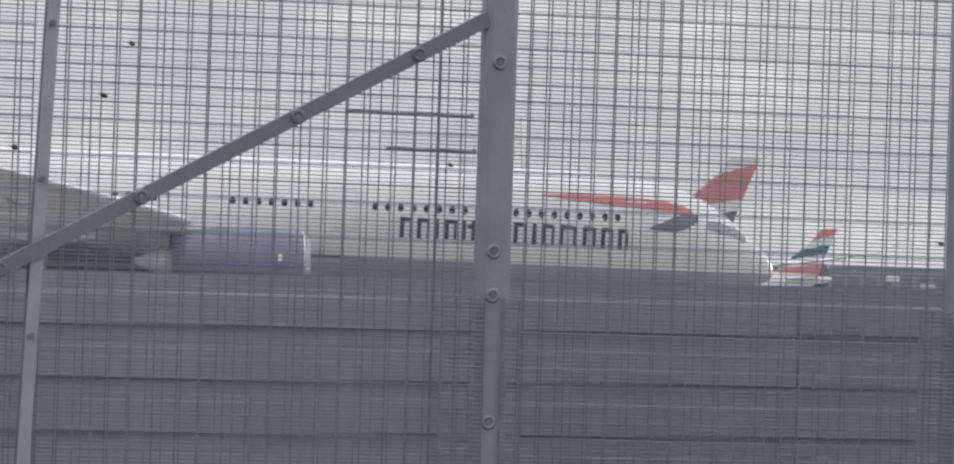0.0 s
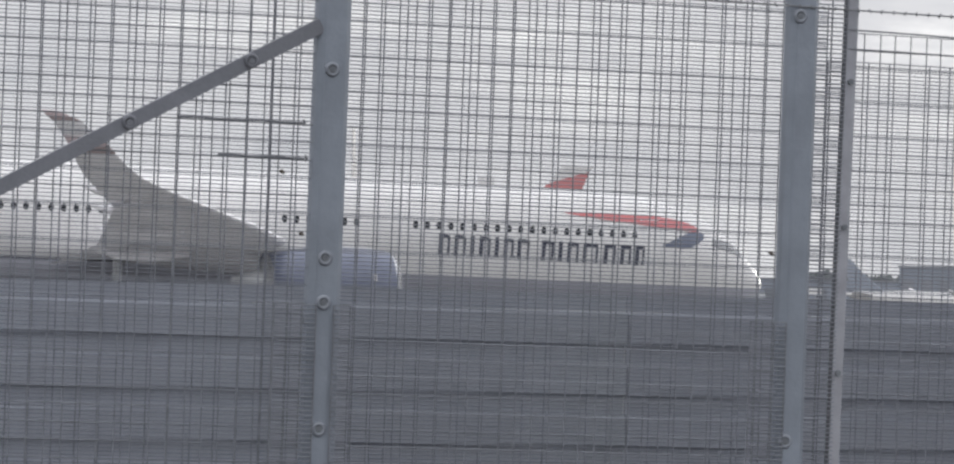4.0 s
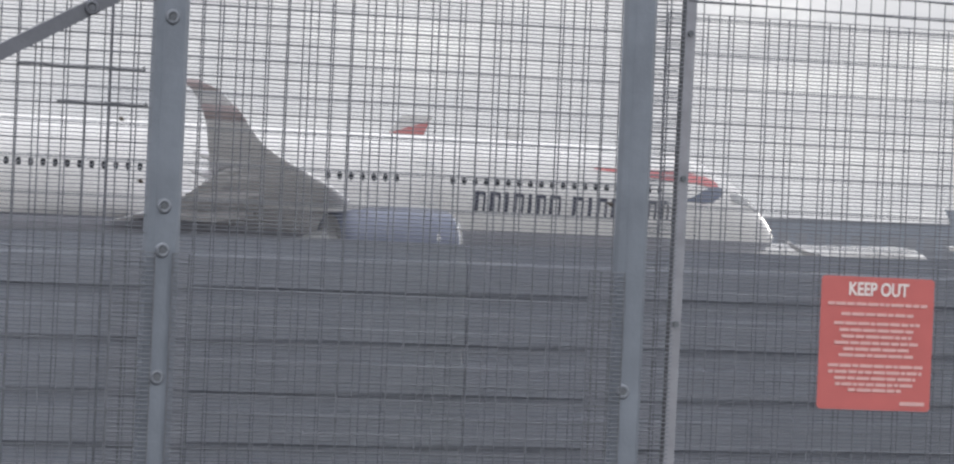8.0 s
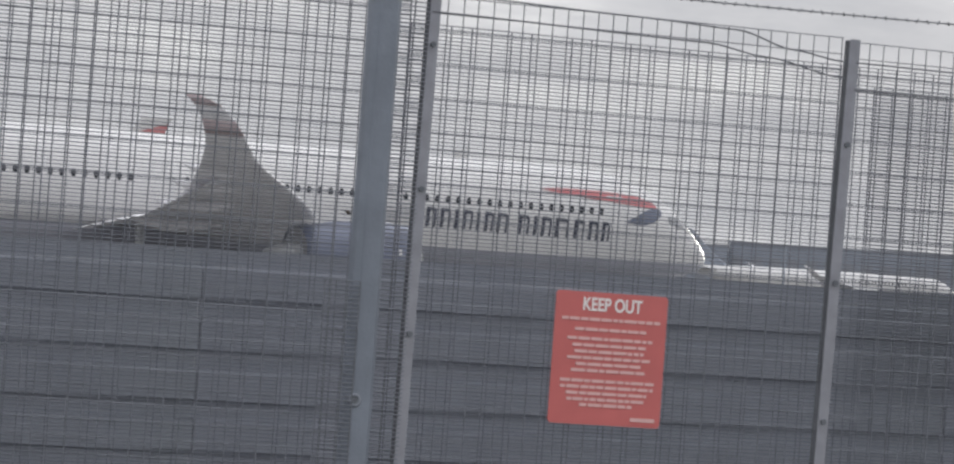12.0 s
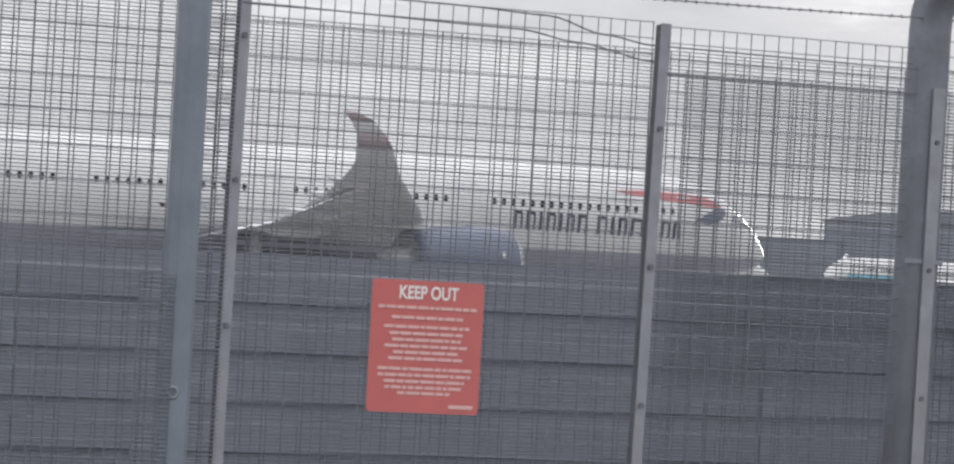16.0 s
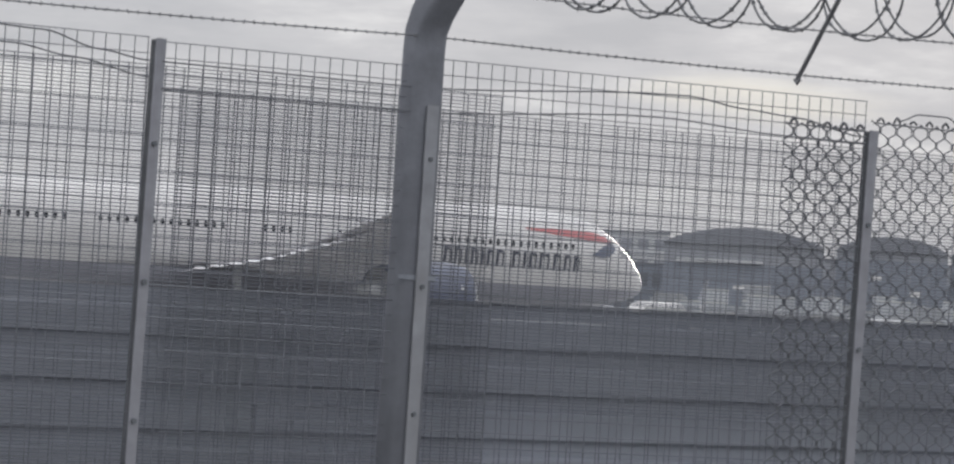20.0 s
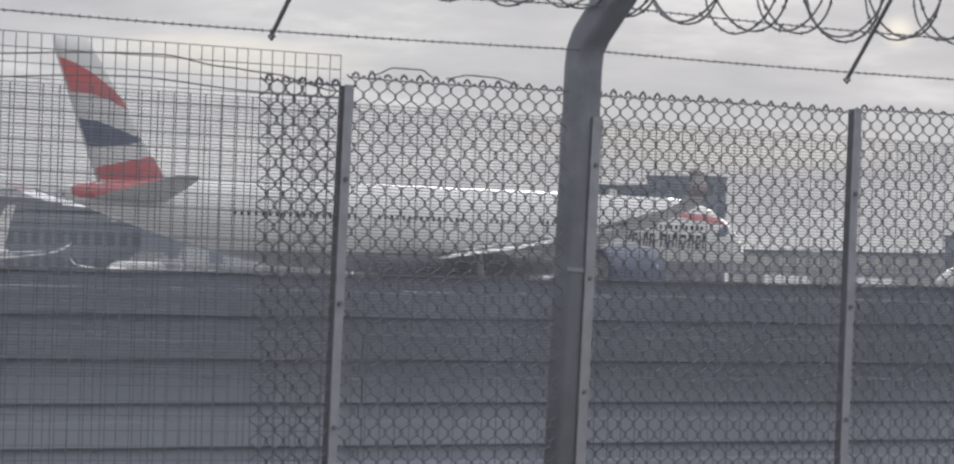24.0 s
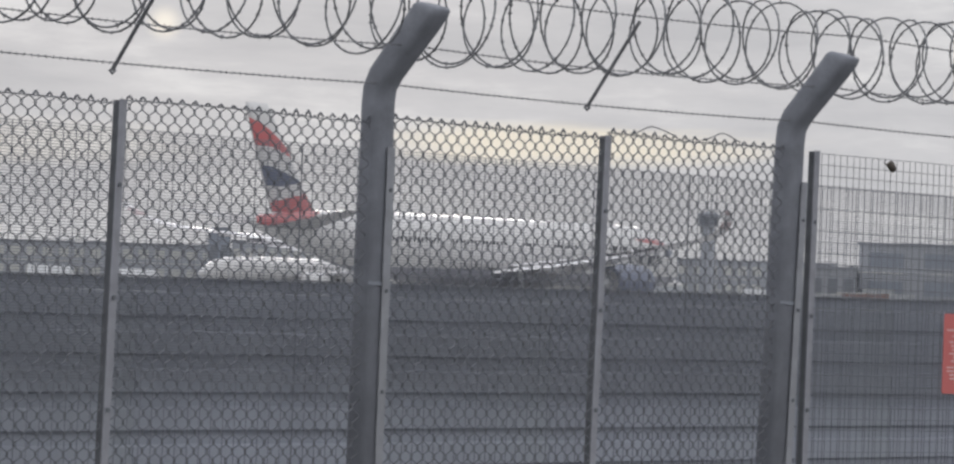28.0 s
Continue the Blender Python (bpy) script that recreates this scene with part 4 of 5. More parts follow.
        part("cowling_badge", bd.mesh("cowling_badge", M_WHITE), nac, "small white badge")
        part("inlet_duct", Geo().loft(rr[8:12], caps=False).mesh("inlet_duct", M_GEAR, True), nac)
        fan = Geo()
        for k in range(22):
            a = 2 * math.pi * k / 22
            p0 = (-26.5, ey + math.cos(a) * 0.4, ez + math.sin(a) * 0.4)
            p1 = (-26.6, ey + math.cos(a + 0.1) * 1.5, ez + math.sin(a + 0.1) * 1.5)
            p2 = (-26.9, ey + math.cos(a + 0.32) * 1.5, ez + math.sin(a + 0.32) * 1.5)
            p3 = (-26.8, ey + math.cos(a + 0.2) * 0.4, ez + math.sin(a + 0.2) * 0.4)
            fan.add([p0, p1, p2, p3], [(0, 1, 2, 3)])
        fan.bar((-27.0, ey, ez), (-26.1, ey, ez), 0.42, 16, 0.05)
        part("fan", fan.mesh("fan", M_TYRE), nac, "dark fan blades round a spinner")
        part("exhaust_duct", Geo().loft([[(-31.3, ey + math.cos(2 * math.pi * k / seg) * r, ez + math.sin(2 * math.pi * k / seg) * r) for k in range(seg)] for r in (1.4, 0.7)], caps=False).mesh("exhaust_duct", M_DUCT), nac, "grey ring round the exhaust")
        part("exhaust_cone", Geo().bar((-30.7, ey, ez), (-33.1, ey, ez), 0.95, 20, 0.15).mesh("exhaust_cone", M_GEAR, True), nac)
        py = [[(-u, ey - 0.22, z0), (-u, ey + 0.22, z0), (-u, ey + 0.16, z1), (-u, ey - 0.16, z1)] for u, z0, z1 in ((26.2, 4.25, 4.5), (28.5, 4.2, 4.95), (31.5, 4.1, 5.0), (35.0, 4.15, 4.4))]
        part("pylon", Geo().loft(py).mesh("pylon", M_WHITE), jet, "white engine pylon")
        # tailplane, its grey darkened to paint in the shaded underside
        tp = [[(x, side * y, z) for x, y, z in aerofoil(le, ch, 0.1, v, w)] for v, le, ch, w in ((0.6, 64.8, 7.2, 6.55), (5.0, 67.5, 5.0, 7.3), (8.7, 70.0, 2.8, 7.95), (9.2, 70.8, 1.6, 8.05))]
        part("tailplane", Geo().loft(tp if side < 0 else [r[::-1] for r in tp]).mesh("tailplane", M_TAILSHADE, True), jet, "grey tailplane, underside shade put into its colour")
        # ribbon stripe by the flight deck: red above, blue fold below
        part("red_ribbon", patch([(12.4, 6.93, 6.97), (11.4, 6.80, 7.02), (10.2, 6.68, 7.04), (8.4, 6.53, 7.02), (7.0, 6.43, 6.97), (6.0, 6.36, 6.87), (5.2, 6.28, 6.71), (4.7, 6.2, 6.48)], side).mesh("red_ribbon", M_TAILRED), jet, "red painted ribbon")
        part("blue_ribbon", patch([(7.0, 5.46, 5.52), (6.4, 5.40, 5.76), (5.8, 5.36, 6.06), (5.2, 5.48, 6.26), (4.75, 5.72, 6.3), (4.4, 5.98, 6.24)], side).mesh("blue_ribbon", M_BLUE), jet, "dark blue painted ribbon fold")
        part("red_tail_patch", patch([(64.4, 7.9, 8.08), (66.0, 7.45, 8.0), (68.0, 7.0, 7.91), (70.0, 6.7, 7.76), (71.6, 6.55, 7.6), (72.8, 6.65, 7.5), (73.4, 6.8, 7.3)], side).mesh("red_tail_patch", M_TAILRED), jet, "red paint running from the fin onto the body")
        # title drawn as plain upright blocks
        x = 19.5
        for wdt in (0.72, 0.74, 0.34, 0.72, 0.34, 0.62, 0.8, None, 0.8, 0.34, 0.74, 1.06, 0.8, 0.72, 0.58):
            if wdt is None:
                x -= 0.42
                continue
            lo = 4.38 + 0.011 * (x - 8)
            hi = lo + 1.02
            g = patch([(x, lo, hi), (x - 0.21, lo, hi)], side, 3)
            if wdt > 0.5:
                h = patch([(x - 0.21, hi - 0.2, hi), (x - 0.66 * wdt, hi - 0.2, hi - 0.02)], side, 2)
                g.add(h.v, h.f)
                h = patch([(x - 0.66 * wdt, lo, hi - 0.02), (x - 0.66 * wdt - 0.13, lo, hi - 0.05)], side, 3)
                g.add(h.v, h.f)
            part("title_block", g.mesh("title_block", M_TITLE), jet)
            x -= wdt * 0.95 + 0.17
        # cabin windows, each its own pane
        pane = Geo()
        pts = [(math.cos(a) * 0.15, math.sin(a) * 0.215) for a in np.linspace(0, 2 * math.pi, 10, endpoint=False)]
        pane.add([(x, 0, z) for x, z in pts] + [(x * 0.9, -0.02, z * 0.9) for x, z in pts], [tuple(range(10, 20))] + [(i, (i + 1) % 10, 10 + (i + 1) % 10, 10 + i) for i in range(10)])
        pm = pane.mesh("cabin_window", M_GLASS)
        gaps = ((7.0, 8.3), (20.9, 23.6), (28.2, 31.2), (33.6, 36.4), (46.3, 48.2), (60, 80))
        u = 8.6
        while u < 60:
            if not any(a < u < b for a, b in gaps):
                px, py2, pz = skin(u, 5.95, side, 0.02)
                part("cabin_window", pm, jet, "", Matrix.Translation((px, py2, pz)) @ Matrix.Rotation(math.pi if side > 0 else 0, 4, "Z"))
            u += 0.64
        for u in (7.6, 22.2, 34.9, 47.2, 59.6):
            g = Geo()
            for a, b, c, d in ((u - 0.55, u + 0.55, 6.75, 6.80), (u - 0.55, u + 0.55, 4.72, 4.77), (u - 0.55, u - 0.5, 4.72, 6.8), (u + 0.5, u + 0.55, 4.72, 6.8)):
                q = patch([(a, c, d), (b, c, d)], side, 4)
                g.add(q.v, q.f)
            part("door_outline", g.mesh("door_outline", M_GEAR), jet, "grey outline of a cabin door")
        # flight deck glazing
        part("flight_deck_window", patch([(3.9, 5.55, 5.95), (3.2, 5.42, 5.95), (2.55, 5.3, 5.8)], side, 3).mesh("flight_deck_window", M_DECK), jet, "flight deck glass with sky sheen in its colour")
        part("windscreen", patch([(2.5, 5.28, 5.85), (2.05, 5.1, 5.62), (1.75, 5.02, 5.4)], side, 3).mesh("windscreen", M_DECK), jet, "windscreen glass with sky sheen in its colour")
    # fin with its painted sweeps
    fin = [(64.0, 6.7, 7.75, 0.34), (66.3, 5.8, 10.5, 0.29), (69.1, 4.65, 13.9, 0.22), (71.0, 3.85, 16.2, 0.17), (71.75, 3.3, 17.07, 0.08)]

    def fin_at(w):
        for a, b in zip(fin, fin[1:]):
            if a[2] <= w <= b[2]:
                k = (w - a[2]) / (b[2] - a[2])
                return [p + (q - p) * k for p, q in zip(a, b)]
        return list(fin[-1] if w > 17 else fin[0])

    def fin_ring(le, ch, w, th):
        prof = [(0, 0), (0.04, 0.55), (0.15, 0.9), (0.35, 1.0), (0.7, 0.6), (1.0, 0.04)]
        return [(-(le + x * ch), y * th, w) for x, y in prof] + [(-(le + x * ch), -y * th, w) for x, y in prof[:0:-1]]

    f = part("fin", Geo().loft([fin_ring(*fin_at(w)[:2], w, fin_at(w)[3]) for w in (7.75, 9, 10.5, 12, 13.9, 15, 16.2, 17.05)]).mesh("fin", M_FINWHITE, True), jet, "white fin")
    for side in (-1, 1):
        # sweeps as columns: share of chord, lower and upper height of the paint
        for nm, mat, cols in (("red_sweep", M_TAILRED, ((0.0, 12.4, 13.15), (0.06, 12.55, 13.5), (0.15, 12.75, 13.95), (0.37, 13.2, 14.75), (0.6, 13.4, 15.3), (0.8, 13.45, 15.55), (0.97, 13.5, 15.75))),
                              ("blue_sweep", M_BLUE, ((0.06, 10.52, 10.62), (0.25, 10.3, 10.95), (0.45, 10.12, 11.3), (0.62, 10.05, 11.6), (0.8, 10.0, 11.72), (0.97, 10.0, 11.8))),
                              ("red_base_sweep", M_TAILRED, ((0.0, 7.8, 9.5), (0.06, 7.78, 9.48), (0.15, 7.78, 9.42), (0.35, 7.78, 9.25), (0.5, 7.78, 9.1), (0.7, 7.78, 8.9), (0.85, 7.78, 8.75), (0.97, 7.9, 8.6)))):
            g = Geo()
            rr = []
            for c in np.unique(np.round(np.concatenate((np.linspace(cols[0][0], cols[-1][0], 15), [q for q in (0.04, 0.15, 0.35, 0.7) if cols[0][0] < q])), 4)):
                lo_z, hi_z = (float(np.interp(c, [q[0] for q in cols], [q[j] for q in cols])) for j in (1, 2))
                row = []
                for k in range(9):
                    # rows along the chord, each at its own height
                    w = lo_z + (hi_z - lo_z) * k / 8
                    le, ch, _, th = fin_at(w)
                    y = float(np.interp(c, (0, 0.04, 0.15, 0.35, 0.7, 1.0), (0, 0.55, 0.9, 1.0, 0.6, 0.04))) * th + 0.025
                    row.append((-(le + c * ch) + (0.07 if c == 0 else 0.0), side * y, w))
                rr.append(row if side > 0 else row[::-1])
            g.loft(rr, closed=False, caps=False)
            part(nm, g.mesh(nm, mat), f, "dark blue painted sweep" if mat is M_BLUE else "red painted sweep")
    # gear
    def wheel(x, y, r, w, parent):
        prof = [(r * 0.5, -w / 2), (r * 0.86, -w / 2), (r, -w * 0.3), (r, w * 0.3), (r * 0.86, w / 2), (r * 0.5, w / 2)]
        rr = [[(x + math.cos(a) * q, y + v, r + math.sin(a) * q) for q, v in prof] for a in np.linspace(0, 2 * math.pi, 25)]
        ob = part("wheel", Geo().loft(rr, caps=False).mesh("wheel", M_TYRE, True), parent, "black tyre")
        part("rim", Geo().bar((x, y - w * 0.4, r), (x, y + w * 0.4, r), r * 0.52, 16).mesh("rim", M_GEAR), ob)
    ng = part("nose_gear", Geo().bar((-5.0, 0, 0.5), (-5.2, 0, 2.9), 0.13, 10).mesh("nose_gear", M_GEAR), jet, "nose gear leg")
    for y in (-0.36, 0.36):
        wheel(-5.0, y, 0.53, 0.4, ng)
    for side in (-1, 1):
        mg = part("main_gear", Geo().bar((-37.2, side * 5.3, 0.7), (-37.0, side * 4.7, 3.6), 0.24, 10).bar((-35.6, side * 5.3, 0.7), (-38.8, side * 5.3, 0.7), 0.16, 8).mesh("main_gear", M_GEAR), jet, "six-wheel main gear leg")
        for x in (-35.7, -37.2, -38.7):
            for y in (-0.7, 0.7):
                wheel(x, side * 5.3 + y, 0.69, 0.52, mg)
    part("antenna", Geo().prism([(-16, -0.03), (-15.4, 0), (-16, 0.03), (-16.3, 0)], 8.25, 8.7).mesh("antenna", M_WHITE), jet)
    return jet


jet = airliner()


# ---- parked aircraft far off ----
def parked_jet(az, dist, heading, length, fus, fin_colours, body_mat, label, z=None, lower=None):
    """A smaller view of an airliner: body, wing, fin, tailplane, engine."""
    x, y, _ = bearing(az, dist)
    zg = ground_z(x, y) if z is None else z
    ob = thing("parked_airliner", Matrix.Translation((x, y, zg)) @ Matrix.Rotation(radians(90 - heading), 4, "Z"), label, "aircraft", "parked airliners")
    k = length / 73.8
    rings = [[(px * k, py * k, pz * k * fus) for px, py, pz in ring(*b, 20)] for b in BODY]
    part("fuselage", Geo().loft(rings).mesh("fuselage", body_mat, True), ob)
    for s in (-1, 1):
        rr = [[(px * k, s * py * k, pz * k) for px, py, pz in aerofoil(le, ch, th, v, w, 5, tl)] for v, le, ch, w, th, tl in WING[::2]]
        part("wing", Geo().loft(rr if s < 0 else [r[::-1] for r in rr]).mesh("wing", M_WING, True), ob)
        rr = [[(px * k, s * py * k, pz * k) for px, py, pz in aerofoil(le, ch, 0.1, v, w, 4)] for v, le, ch, w in ((0.6, 64.2, 7.2, 6.75), (9.6, 70.6, 1.6, 7.56))]
        part("tailplane", Geo().loft(rr if s < 0 else [r[::-1] for r in rr]).mesh("tailplane", M_WING, True), ob)
        eng = [[(-u * k, (s * 10.6 + math.cos(a) * r) * k, (2.9 + math.sin(a) * r) * k) for a in np.linspace(0, 2 * math.pi, 14, endpoint=False)] for u, r in ((24.4, 1.6), (25.2, 1.95), (28, 1.9), (31, 1.4))]
        part("engine", Geo().loft(eng).mesh("engine", M_BLUE if fin_colours[0] is M_HAZERED else M_WHITE, True), ob)
        part("main_gear", Geo().bar((-37 * k, s * 5.3 * k, 0), (-37 * k, s * 4.7 * k, 3.4 * k), 0.5 * k, 8).mesh("main_gear", M_TYRE), ob)
        if lower:
            q = patch([(u, 3.0, 4.9) for u in range(4, 46, 3)], s, 4)
            part("lower_paint", Geo().add([(a * k, b * k, c * k * fus) for a, b, c in q.v], q.f).mesh("lower_paint", lower), ob, "pale blue paint along the lower body")
        lite = Geo()
        for u in np.arange(9, 60, 0.9):
            if int(u) % 13 != 0:
                q = patch([(u, 5.75, 6.15), (u + 0.4, 5.75, 6.15)], s, 1)
                lite.add([(a * k, b * k * 1.003, c * k * fus) for a, b, c in q.v], q.f)
        tagged(part("window_row", lite.mesh("window_row", M_GLASS), ob, "row of tiny dark windows"), kind="stuff")
    part("nose_gear", Geo().bar((-5 * k, 0, 0), (-5 * k, 0, 3 * k), 0.3 * k, 8).mesh("nose_gear", M_TYRE), ob)
    zs = np.linspace(7.6, 17.07, len(fin_colours) + 1)
    for i, mat in enumerate(fin_colours):
        rr = []
        for w in (zs[i], zs[i + 1]):
            t = (w - 7.6) / 9.47
            le, ch = 60.8 + 11.0 * t, 10.4 - 7.2 * t
            rr.append([(-(le + a * ch) * k, b * 0.3 * k * (1 - 0.6 * t), (w + (1.3 * (a - 0.5) if 0.01 < t < 0.99 else 0.0)) * k * (1 + (fus - 1) * (1 - t))) for a, b in ((0, 0), (0.1, 1), (0.4, 1), (1, 0), (0.4, -1), (0.1, -1))])
        part("fin_panel", Geo().loft(rr).mesh("fin_panel", mat), ob, "coloured band of the fin")
    return ob


FIN_BANDS = (M_HAZERED, M_WHITE, M_BLUE, M_WHITE, M_HAZERED, M_HAZERED, M_HAZERED, M_WHITE)


def parked_by_fin(az, dist, heading, length, colours, body_mat, label, fus=1.0, lower=None):
    """Placed by the bearing of its fin's top."""
    x, y, _ = bearing(az, dist)
    a = radians(heading)
    nx, ny = x + math.sin(a) * length * 0.985, y + math.cos(a) * length * 0.985
    return parked_jet(math.degrees(math.atan2(nx, ny)), math.hypot(nx, ny), heading, length, fus, colours, body_mat, label, None, lower)


# one that rolls slowly away, seen end-on over the near one
far_jet = parked_by_fin(FAR_TAXI[0][1], FAR_TAXI[0][2], FAR_TAXI[0][3], 73.8, (M_FARFIN, M_FARFIN, M_FARFIN), M_WHITE, "far white airliner with a slate grey fin, rolling away")
far_jet.name = "far_airliner"
tagged(far_jet, "far white airliner with a slate grey fin, rolling away", "aircraft")
parked_by_fin(21.26, 405, 282, 67.0, FIN_BANDS, M_WHITE, "parked white airliner with a red, white and blue fin")
parked_by_fin(22.37, 640, 300, 51.5, (M_HAZERED, M_WHITE, M_TEAL, M_WHITE, M_HAZERED), M_WHITE, "small parked white airliner with red and teal fin bands")
parked_by_fin(24.75, 790, 106, 44.0, (M_BUILD2, M_BUILD2, M_BUILD2), M_WHITE, "parked white airliner with a slate grey fin")
parked_by_fin(28.08, 820, 106, 51.0, (M_BUILD2, M_BUILD2, M_BUILD2), M_WHITE, "parked white airliner with a slate grey fin")
parked_by_fin(34.78, 760, 250, 58.0, (M_WHITE, M_WHITE, M_PALE), M_WHITE, "parked white airliner with a pale blue lower body", 1.0, M_CYAN)
parked_by_fin(37.0, 800, 237, 38.0, (M_BUILD, M_BUILD, M_BUILD), M_WHITE, "small parked white airliner before the hangar")
parked_by_fin(49.6, 930, 292, 58.0, (M_BUILD, M_BUILD, M_BUILD), M_WHITE, "parked plain white airliner on the far apron")
parked_by_fin(49.9, 1010, 120, 50.0, (M_BUILD, M_BUILD), M_WHITE, "parked white airliner beside the low terminal")


def block(az0, az1, dist, top_el, depth, mat, label, floors=3, bays=10, pane=M_PANE, base_el=None, name="terminal_building"):
    """A building square to the view: walls, parapet, roof plant, rows of windows and sill bands."""
    xm, ym, _ = bearing((az0 + az1) / 2, dist)
    zg = ground_z(xm, ym)
    wide = dist * radians(az1 - az0)
    high = EYE + dist * top_el / 1000 - zg
    ob = thing(name, Matrix.Translation((xm, ym, zg)) @ Matrix.Rotation(-radians((az0 + az1) / 2), 4, "Z"), label, "building", "airport buildings")
    part("wall", Geo().box(-wide / 2, 0, 0, wide / 2, depth, high - 0.4, 0.3).mesh("wall", mat), ob)
    part("parapet", Geo().box(-wide / 2 - 0.25, -0.25, high - 0.4, wide / 2 + 0.25, depth + 0.25, high, 0.2).mesh("parapet", M_ROOF), ob)
    if floors:
        fh = (high - 1.2) / floors
        bw = wide / bays
        pm = Geo().box(0, -0.06, 0, bw * 0.62, 0.05, fh * 0.5).mesh("window", pane)
        for j in range(floors):
            for i in range(bays):
                part("window", pm, ob, "", Matrix.Translation((-wide / 2 + bw * (i + 0.19), 0, 0.9 + fh * (j + 0.2))))
            part("sill_band", Geo().box(-wide / 2, -0.14, 0.8 + fh * j, wide / 2, 0.02, 0.95 + fh * j).mesh("sill_band", M_PALE if mat is M_BUILD else M_BUILD), ob)
    return ob


def hangar(az0, az1, dist, top_el, eave_el, label, band_el=None):
    xm, ym, _ = bearing((az0 + az1) / 2, dist)
    zg = ground_z(xm, ym)
    wide = dist * radians(az1 - az0)
    top, eave = EYE + dist * top_el / 1000 - zg, EYE + dist * eave_el / 1000 - zg
    ob = thing("hangar", Matrix.Translation((xm, ym, zg)) @ Matrix.Rotation(-radians((az0 + az1) / 2), 4, "Z"), label, "hangar", "hangars")
    part("wall", Geo().box(-wide / 2, 0, 0, wide / 2, 60, eave, 0.2).mesh("wall", M_BUILD), ob)
    bend = 0.7
    arc = [(wide / 2 * 1.03 * math.sin(a) / math.sin(bend), eave + (top - eave) * (math.cos(a) - math.cos(bend)) / (1 - math.cos(bend))) for a in np.linspace(-bend, bend, 17)]
    part("roof", Geo().loft([[(x, y, z) for x, z in arc] for y in (-0.8, 60)], closed=False).add([(x, -0.75, z) for x, z in arc], [tuple(range(17))]).mesh("roof", M_ROOF), ob, "dark curved roof")
    high = eave - 1.6
    if band_el:
        high = EYE + dist * band_el / 1000 - zg
        part("door_canopy", Geo().box(-wide * 0.43, -1.2, high, wide * 0.12, -0.1, high + 0.7).mesh("door_canopy", M_SHED), ob, "pale canopy over the doors")
    dw = wide / 6
    dm = Geo().box(0.1, -0.2, 0, dw - 0.1, 0.0, high - 0.2).mesh("door_leaf", M_BUILD2)
    for i in range(6):
        part("door_leaf", dm, ob, "", Matrix.Translation((-wide / 2 + i * dw, 0, 0)))
    return ob


hangar(36.45, 38.45, 900, 18.4, 14.6, "grey hangar with a dark curved roof and a pale canopy", 10.5)
hangar(38.6, 40.0, 960, 18.0, 14.6, "far grey hangar with a dark curved roof")
hangar(40.05, 41.75, 990, 17.6, 14.6, "far grey hangar with a dark curved roof")
block(34.72, 36.6, 965, 9.8, 20, M_BUILD2, "low dark slate office range before the light grey shed", 2, 12, M_PANE)
block(34.6, 36.5, 1050, 16.6, 30, M_SHED, "long light grey cargo shed with banded walls", 4, 9, M_BUILD)
block(38.3, 42.2, 1060, 12.5, 30, M_BUILD, "low grey shed between hangar and terminal", 1, 12, M_BUILD2)
block(42.12, 42.8, 860, 20.4, 30, M_BUILD2, "lower dark slate wing of the terminal block", 4, 5, M_PANE)
block(42.76, 43.76, 850, 22.6, 40, M_BUILD2, "tall dark slate terminal block with rows of windows", 5, 7, M_PANE)
block(43.8, 46.6, 980, 6.8, 25, M_BUILD, "low grey terminal pier with rows of windows", 2, 14, M_PALE)
block(46.5, 46.78, 960, 10.8, 10, M_BUILD2, "small dark square plant tower", 1, 2)
block(46.8, 48.3, 1000, 8.0, 25, M_BUILD, "low grey terminal pier with rows of windows", 2, 10, M_PALE)
block(48.3, 50.2, 1020, 8.8, 25, M_BUILD, "low grey terminal pier with flat roof", 2, 12, M_PALE)
block(50.2, 52.2, 1040, 9.2, 25, M_BUILD, "low grey terminal pier with rows of windows", 2, 12, M_PALE)
block(52.2, 54.4, 1080, 7.0, 25, M_BUILD, "low grey service building beside the control tower", 2, 12, M_PALE)
block(54.66, 59.5, 800, 11.8, 40, M_BUILD, "wide grey terminal with long dark window strips", 2, 7, M_BUILD2)
block(54.05, 54.64, 790, 6.2, 30, M_BUILD, "low grey annexe of the wide terminal", 1, 3)


